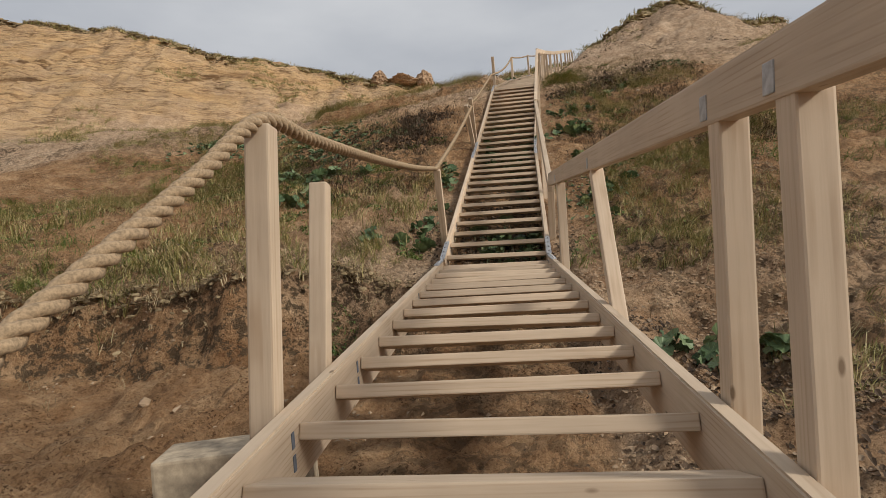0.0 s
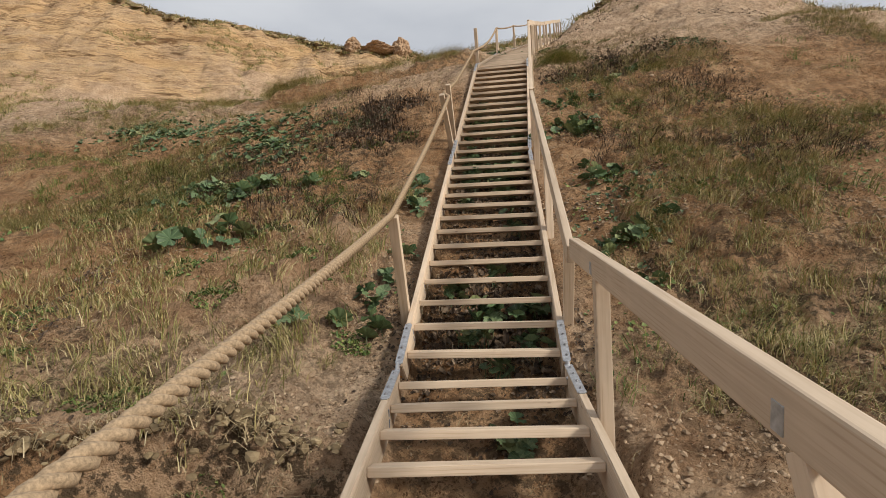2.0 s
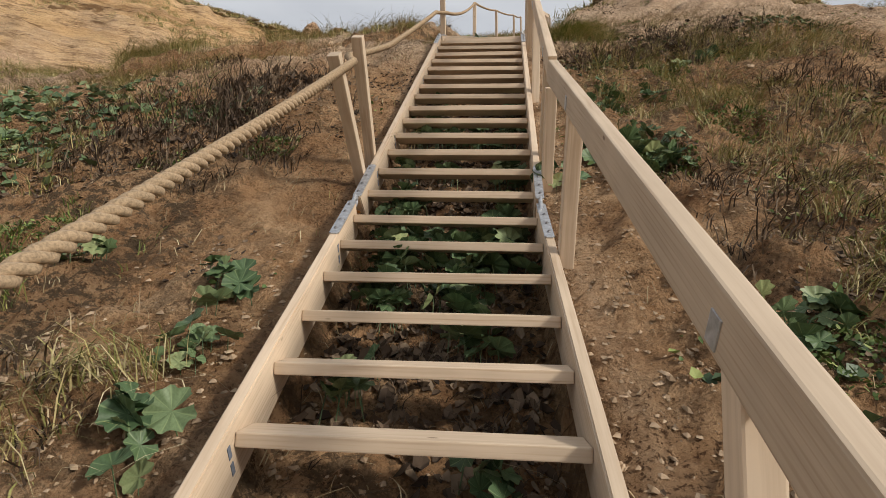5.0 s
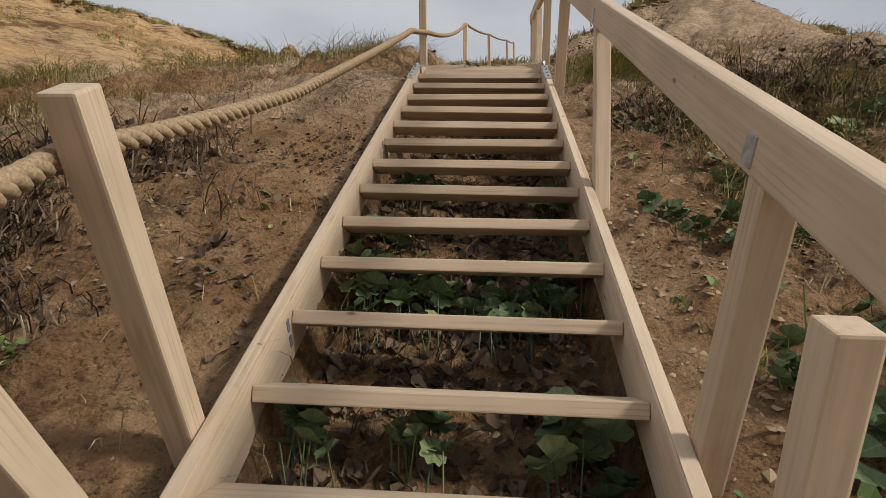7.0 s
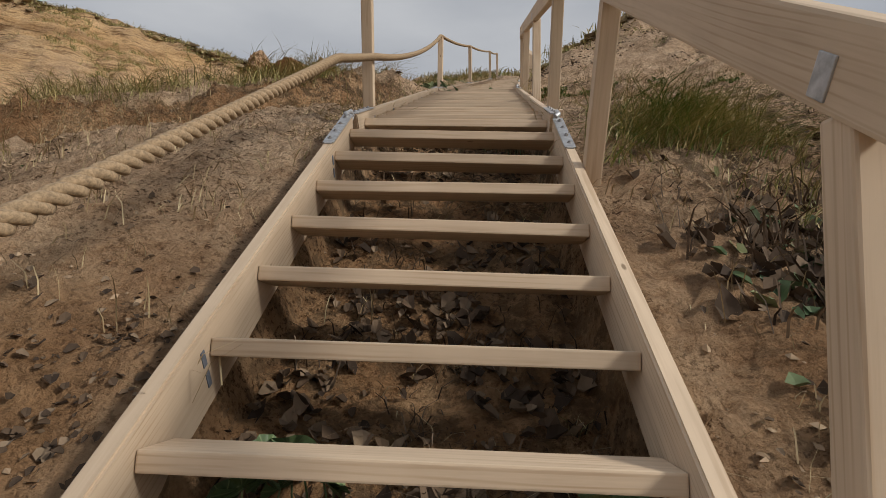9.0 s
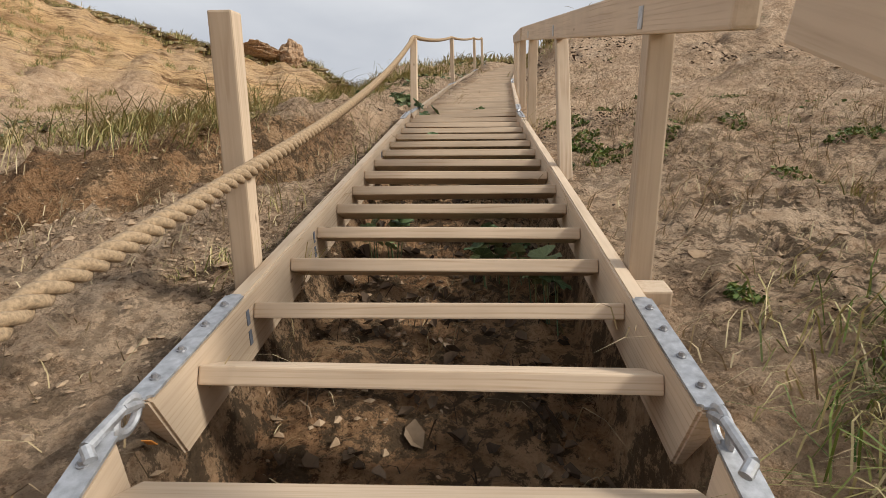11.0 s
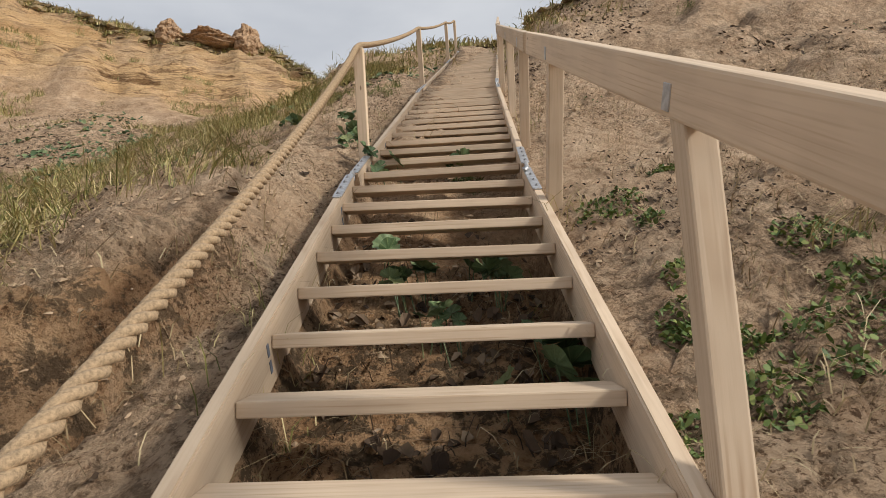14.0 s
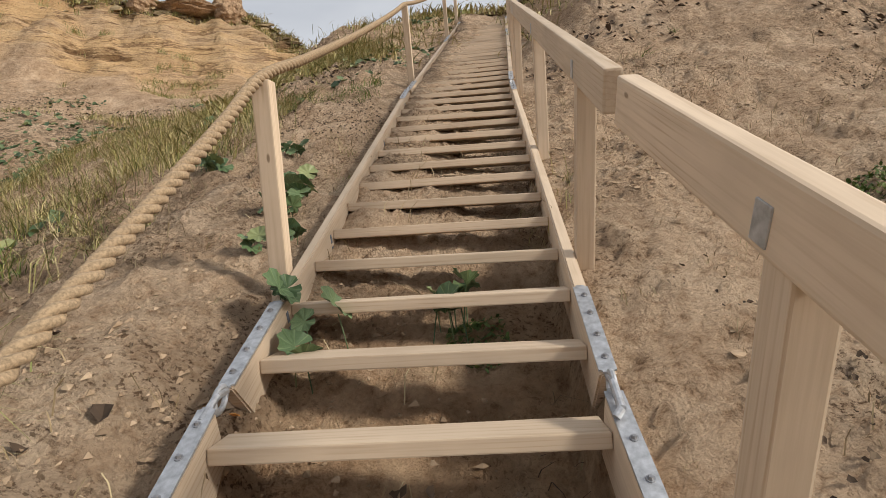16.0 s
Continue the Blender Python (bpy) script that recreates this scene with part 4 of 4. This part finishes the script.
litter("stair_litter", scatter(41, 9000, 6.9, 21.0, -0.56, 0.56, lambda x, y, o: np.clip(0.75 + 0.9 * rough(x * 2.0, y * 2.0, 321, 2), 0, 1) * (1 - 0.75 * step(y, 14.5, 16.0))), 0.050, LITTER, "dark rotting leaves lying under the treads", "dead leaves", 1.0)
tufts("stair_stems", LITTER, "withered stems tangled under the treads",
      scatter(42, 1500, 6.9, 21.0, -0.55, 0.55, lambda x, y, o: np.clip(0.6 + 0.9 * rough(x * 2.0, y * 2.0, 323, 2), 0, 1) * (1 - 0.7 * step(y, 14.5, 16.0))), 7, 0.15, 0.12, 1.6, 0.0026)


BENCH = [(-6.3, 15.9, 1.2), (-5.2, 15.0, 0.9), (-4.3, 15.3, 1.0), (-2.9, 14.6, 0.8), (-2.7, 12.4, 0.7), (-2.6, 13.2, 0.6), (-2.9, 10.7, 0.7), (-0.9, 13.4, 0.5)]
BUSH = [(-0.4, 13.6, 0.75), (-0.1, 14.0, 0.5), (-0.9, 14.0, 0.6), (-0.7, 12.9, 0.6), (5.2, 15.2, 0.7), (4.9, 14.6, 0.6), (3.6, 14.4, 0.5)]
EAST = [(2.69, 9.36, 0.45), (2.16, 8.22, 0.5), (2.0, 7.4, 0.3), (3.55, 14.2, 0.5), (4.8, 15.0, 0.6), (6.4, 15.0, 0.6)]
litter("bench_leaves", scatter(35, 26000, 9.5, 18, -10, -1.5, lambda x, y, o: patches(x, y, BENCH)), 0.085, LEAF, "broad green leaves crowding the damp bench", "herb", 0.9)
litter("east_leaves", scatter(36, 16000, 6.5, 16, 0.95, 6, lambda x, y, o: patches(x, y, EAST)), 0.055, LEAF, "grey-green broad leaves in clusters on the soil", "herb", 0.9)
litter("bush_leaves", scatter(37, 24000, 11.5, 16.5, -4, 4.5, lambda x, y, o: clear(o) * patches(x, y, BUSH)), 0.055, LITTER, "dark withered leaves of a low bush", "dead leaves", 1.4)
tufts("bush_stems", LITTER, "dark upright stems of a withered bush",
      scatter(38, 5200, 11.5, 16.5, -4, 4.5, lambda x, y, o: clear(o) * patches(x, y, BUSH)), 8, 0.26, 0.14, 0.7, 0.004)


# ---- coltsfoot ----
def leaf_mesh(size, seed):
    """A round, lobed leaf, cupped, with a notch at the stalk."""
    r = random.Random(seed)
    verts, faces = [(0, 0, 0)], []
    n = 37
    for ring, rad in ((1, 0.5), (2, 1.0)):
        for k in range(n):
            a = 0.28 + (2 * math.pi - 0.56) * k / (n - 1)
            lobe = 1 + (0.09 * math.cos(a * 9) + r.uniform(-0.04, 0.04)) * (ring - 1)
            q = rad * size * lobe
            z = size * (0.20 * rad * rad + 0.10 * math.sin(3 * a + seed) * rad - 0.05 * math.cos(a * 9) * rad)
            verts.append((q * math.cos(a), q * math.sin(a), z))
    for k in range(n - 1):
        faces.append((0, 1 + k, 2 + k))
        faces.append((1 + k, 1 + n + k, 2 + n + k, 2 + k))
    me = bpy.data.meshes.new("leaf")
    me.from_pydata(verts, [], faces)
    me.materials.append(COLTSFOOT)
    for p in me.polygons:
        p.use_smooth = True
    return me


LEAVES = [leaf_mesh(1.0, s) for s in range(6)]
STALK = mesh_of("stalk", (lambda b: (add_cylinder(b, (0, 0, -1), (0, 0, 0), 0.035, 0.03, 6, False), b)[1])(bmesh.new()), LEAF)


def coltsfoot(x, y, count, size, seed, lift=0.0):
    r = random.Random(seed)
    z = ground_z(x, y)
    plant = tagged(new("coltsfoot"), "green coltsfoot plant with broad round leaves", "plant", "coltsfoot plants on the slope")
    plant.empty_display_size = 0.05
    plant.matrix_basis = pose(x, y, z)
    for k in range(count):
        a, d = r.uniform(0, 360), size * r.uniform(0.3, 2.1)
        s = size * r.uniform(0.55, 1.1)
        px, py = d * math.cos(radians(a)), d * math.sin(radians(a))
        pz = ground_z(x + px, y + py) - z
        h = s * r.uniform(0.45, 1.0) + 0.03 + lift
        leaf = mesh_part("leaf", LEAVES[r.randrange(6)], plant, "", pose(px, py, pz + h, 40 + r.uniform(-22, 18), r.uniform(-25, 25), r.uniform(0, 360)) @ Matrix.Diagonal((s, s, s, 1)))
        st = h + 0.03
        stalk = mesh_part("stalk", STALK, plant, "", pose(px, py, pz + h, r.uniform(-12, 12), r.uniform(-12, 12), 0) @ Matrix.Diagonal((st * 0.6 if st * 0.6 < 0.09 else 0.09, 0.09 if st * 0.6 > 0.09 else st * 0.6, st, 1)))
    return plant


def on_flight(f, index, side):
    p = f.place(index, side, 0)
    return p.x, p.y


SPOTS = [(A, 7.2, 1.2, 4, 0.06), (A, 6.7, 1.4, 6, 0.07), (A, 6.8, 1.8, 6, 0.075), (A, 12.6, 0.2, 5, 0.06),
         (B, 0.5, 0.1, 6, 0.055), (B, 1.5, -0.1, 7, 0.055), (B, 2.4, 0.0, 8, 0.065), (B, 2.55, 0.33, 4, 0.085), (B, 3.4, -0.3, 6, 0.05), (B, 1.3, 0.4, 5, 0.055),
         (B, 4.5, 0.1, 4, 0.05), (B, 7.4, 0.35, 5, 0.06), (B, 8.5, 0.3, 4, 0.06), (B, 9.6, -0.3, 4, 0.055), (B, 10.6, 0.2, 5, 0.065),
         (B, 11.4, -0.3, 7, 0.075), (B, 11.5, 0.1, 5, 0.07), (B, 12.3, -0.25, 9, 0.07), (B, 12.4, 0.1, 8, 0.07), (B, 12.5, 0.36, 7, 0.085), (B, 13.4, -0.35, 7, 0.065), (B, 13.3, 0.0, 5, 0.06), (B, 13.5, 0.3, 8, 0.07),
         (C, 0.3, -0.4, 5, 0.055), (C, 0.4, 0.4, 5, 0.065), (C, 2.3, -0.45, 5, 0.05), (C, 2.4, -0.1, 5, 0.045), (C, 2.5, 0.4, 6, 0.065), (C, 4.3, -0.4, 4, 0.05), (C, 4.5, -0.12, 9, 0.055), (C, 4.5, 0.35, 8, 0.055), (C, 4.55, 0.12, 8, 0.055), (C, 4.5, -0.35, 7, 0.06), (C, 0.45, -0.35, 7, 0.06),
         (C, 5.5, -0.5, 5, 0.055), (C, 5.4, 0.45, 6, 0.055), (C, 7.6, -0.35, 5, 0.055), (C, 7.5, 0.45, 4, 0.06), (C, 5.6, -0.40, 4, 0.065),
         (B, 2.0, -1.05, 5, 0.065), (B, 3.2, -1.0, 6, 0.06), (B, 4.6, -0.95, 6, 0.06), (B, 9.3, -1.0, 8, 0.058), (B, 10.6, -1.05, 8, 0.060), (B, 8.0, -0.95, 6, 0.07), (B, 0.4, -1.6, 5, 0.06), (B, 1.0, -1.1, 4, 0.085),
         (B, 4.2, -3.4, 6, 0.11), (B, 4.8, -3.0, 6, 0.10), (B, 9.5, -4.2, 8, 0.10), (B, 10.2, -3.4, 8, 0.09), (B, 9.0, -3.6, 7, 0.09), (B, 10.6, -2.7, 8, 0.08), (B, 11.4, -2.0, 7, 0.055),
         (B, 4.0, 1.3, 8, 0.065), (B, 4.4, 1.55, 7, 0.07), (B, 3.7, 1.2, 6, 0.055), (B, 4.8, 1.9, 6, 0.06), (B, 1.8, 1.5, 2, 0.055), (B, 9.2, 1.4, 8, 0.06), (B, 9.6, 1.7, 7, 0.055), (B, 10.9, 1.35, 6, 0.055),
         (C, 0.8, 1.4, 6, 0.07), (C, 1.2, 1.7, 6, 0.065), (C, 3.0, 1.6, 5, 0.06), (C, 6.4, 1.5, 7, 0.055), (C, 8.6, 2.4, 8, 0.055), (C, 9.0, 2.8, 8, 0.06), (C, 6.0, 1.9, 4, 0.07),
         (D, 3.4, 0.42, 3, 0.06), (D, 4.3, -0.35, 3, 0.05), (D, 4.4, 0.25, 4, 0.065), (D, 8.4, 0.42, 3, 0.075), (D, 10.5, -0.2, 4, 0.06), (D, 10.6, 0.25, 3, 0.06), (D, 9.5, 0.0, 4, 0.045), 
         (E, 0.8, -0.45, 2, 0.075), (E, 1.5, 0.1, 3, 0.06), (E, 4.2, -1.05, 6, 0.06), (E, 5.4, -1.1, 6, 0.06), (E, 2.6, -0.9, 5, 0.06), (E, 6.5, -1.9, 6, 0.065), (E, 7.5, -1.3, 6, 0.06)]
for i, (f, index, side, count, size) in enumerate(SPOTS):
    coltsfoot(*on_flight(f, index, side), int(count * (2.1 if abs(side) < 0.6 else 1.25)) + 2, size * 1.25, 300 + i, {A: 0.0, B: 0.07, C: 0.10, D: 0.12, E: 0.10}[f] if abs(side) < 0.5 else 0.0)

for i, (x, y, count, size) in enumerate([(2.79, 12.03, 7, 0.085), (3.06, 11.77, 9, 0.09), (2.95, 11.95, 6, 0.08), (2.25, 11.72, 6, 0.07), (2.76, 13.18, 8, 0.045), (2.78, 13.0, 7, 0.042),
                                         (2.95, 12.92, 8, 0.048), (3.2, 13.1, 6, 0.045), (3.5, 14.1, 8, 0.045), (3.65, 14.45, 8, 0.045), (2.7, 12.3, 5, 0.045)]):
    coltsfoot(x, y, count + 4, size * 1.15, 420 + i)

# ---- turf along the cliff edge ----
def edge_places(x0, x1, n, seed, y_from):
    """Where the slope meets the plateau."""
    r = np.random.default_rng(seed)
    xs = np.sort(r.uniform(x0, x1, n))
    ys = np.full(n, float(y_from))
    cap = np.interp(xs, CAP_X, CAP_Z) - 0.25
    for _ in range(260):
        ys = np.where(height(xs, ys, False) < cap, ys + 0.2, ys)
    ys = ys + r.normal(0, 0.25, n)
    return xs, ys, height(xs, ys) + 0.05, r


clods("turf_edge", edge_places(-60, 4.5, 2400, 41, 30), 0.12, TURF, "dark overhanging turf edge along the cliff top", False, 1.7)
clods("hilltop_clods", edge_places(9, 40, 2000, 42, 30), 0.12, TURF, "crumbling turf clods along the hilltop", False, 1.3)
tufts("edge_grass", GRASS, "dry grass fringing the cliff top", edge_places(-45, 40, 2400, 43, 30), 9, 0.30, 0.4, 0.9, 0.02)


def mound(x, y, wide, tall, seed):
    """An earth stack left standing at the cliff edge."""
    bm = bmesh.new()
    bmesh.ops.create_icosphere(bm, subdivisions=5, radius=1.0)
    for v in bm.verts:
        p = v.co.copy()
        q = noise.fractal(p * 1.6 + Vector((seed, 0, 0)), 0.8, 2.1, 5)
        ledge = 0.04 * math.sin(p.z * 14 + 3 * q)
        v.co = Vector((p.x * wide * (1 + 0.35 * q + ledge - 0.3 * p.z), p.y * wide * (1 + 0.35 * q + ledge - 0.3 * p.z), p.z * tall * (1 + 0.25 * q)))
    ob = tagged(new("earth_mound", mesh_of("earth_mound", bm, SOIL)), "crumbling stack of bedded sand standing at the cliff edge", "mound", "earth stacks at the cliff edge")
    ob.matrix_basis = pose(x, y, float(height(np.array([x]), np.array([y]), False)[0]) + tall * 0.35, 0, 0, seed * 40)
    me = ob.data
    col = me.color_attributes.new("cover", "FLOAT_COLOR", "POINT")
    col.data.foreach_set("color", np.tile(np.array([0.5, 0.2, 0.0, 1.0], dtype=np.float32), len(me.vertices)))
    return ob


mound(-5.3, 53.0, 0.75, 0.85, 1)
mound(-0.9, 53.5, 0.85, 1.15, 2)
mound(-3.0, 53.5, 1.5, 0.5, 3)


# ---- edge of the eroded bank ----
def bank_places(n, seed, back, lift):
    r = np.random.default_rng(seed)
    o = -r.uniform(0.8, 9.5, n)
    x = o + 0.45
    y = bank_line(x, o) + r.normal(back, 0.11, n)
    return x, y, height(x, y + 0.12) + lift, r


clods("bank_edge", bank_places(1500, 51, 0.03, -0.03), 0.017, TURF, "dark crusted soil lip along the eroded bank")
tufts("bank_roots", STRAW, "roots and dead stems hanging from the bank edge", bank_places(420, 52, 0.0, -0.02), 7, 0.16, 0.08, 1.9, 0.003)


# ---- bushy herbs ----
def herb_clump(x, y, wide, count, seed):
    r = np.random.default_rng(seed)
    verts, faces = [], []
    z0 = ground_z(x, y)
    a, d = r.uniform(0, 6.283, count), wide * np.sqrt(r.random(count))
    lx, ly = d * np.cos(a) * 1.25, d * np.sin(a)
    lz = height(x + lx, y + ly) - z0 + np.abs(r.normal(0, 0.35, count)) * 0.08 * (1.1 - d / wide) + 0.012
    for px, py, pz in zip(lx, ly, lz):
        s, t = r.uniform(0.006, 0.015), r.uniform(0, 6.283)
        c, q, up, ux = math.cos(t), math.sin(t), r.normal(0.2, 0.6), r.normal(0, 0.6)
        i = len(verts)
        for ex, ey in ((-1, 0), (-0.2, 0.65), (0.8, 0.45), (1.1, 0), (0.7, -0.5), (-0.3, -0.6)):
            verts.append((px + (ex * c - ey * q) * s, py + (ex * q + ey * c) * s, pz + s * (ex * up + ey * ux)))
        faces.append(tuple(range(i, i + 6)))
    me = bpy.data.meshes.new("herb_clump")
    me.from_pydata(verts, [], faces)
    me.materials.append(HERB)
    ob = tagged(new("herb_clump", me), "low bushy green herb rooted in bare sand", "plant", "green herb clumps on the sand", "stuff")
    ob.matrix_basis = pose(x, y, z0)
    return ob


CLUMPS = [
          (E, 1.4, 0.2, 0.12), (E, 3.3, 2.4, 0.15), (E, 1.6, 3.2, 0.2), 
          (A, 10.6, -1.6, 0.20), (A, 12.3, -2.6, 0.24), (A, 13.2, -3.7, 0.22), (B, 0.4, -1.1, 0.14), (B, 1.0, -2.4, 0.18), (B, 0.6, -4.2, 0.25), (B, 2.8, -3.0, 0.2), (B, 3.4, -1.9, 0.14), (B, 5.6, -2.6, 0.26), (B, 6.6, -3.8, 0.34), (B, 8.2, -2.2, 0.25), (B, 7.2, -5.0, 0.4), (B, 9.2, -4.6, 0.4), (B, 10.6, -3.8, 0.4), (B, 11.8, -2.6, 0.32), (C, 0.6, -2.2, 0.25), (C, 1.8, -1.6, 0.2), (C, 3.4, -2.8, 0.3), (B, 13.0, -5.0, 0.5), (C, 2.4, -4.6, 0.5),
          (B, 4.4, 1.5, 0.2), (B, 6.8, 2.4, 0.25), (B, 9.0, 1.6, 0.22), (B, 10.8, 2.6, 0.3), (C, 1.0, 1.6, 0.2), (C, 3.4, 2.4, 0.26), (C, 5.6, 1.5, 0.16), (C, 8.0, 2.2, 0.25), (C, 9.6, 3.2, 0.3)]
SAND_CLUMPS = [(4.33, 19.82, 0.20), (4.41, 19.57, 0.08), (4.2, 19.0, 0.11), (4.03, 18.73, 0.14), (6.65, 21.54, 0.2), (4.93, 20.18, 0.11), (4.83, 18.97, 0.19), (4.66, 18.64, 0.14), (4.36, 18.48, 0.2),
               (4.01, 18.37, 0.13), (3.72, 18.36, 0.08), (3.95, 18.69, 0.08), (4.11, 18.6, 0.07), (5.36, 18.74, 0.12), (4.9, 17.6, 0.16), (5.6, 17.9, 0.18), (3.46, 16.32, 0.06)]
for i, (f, index, side, wide) in enumerate(CLUMPS):
    herb_clump(*on_flight(f, index, side), wide, int(3000 * wide), 700 + i)
for i, (x, y, wide) in enumerate(SAND_CLUMPS):
    herb_clump(x, y, wide * 0.85, int(1700 * wide), 800 + i)
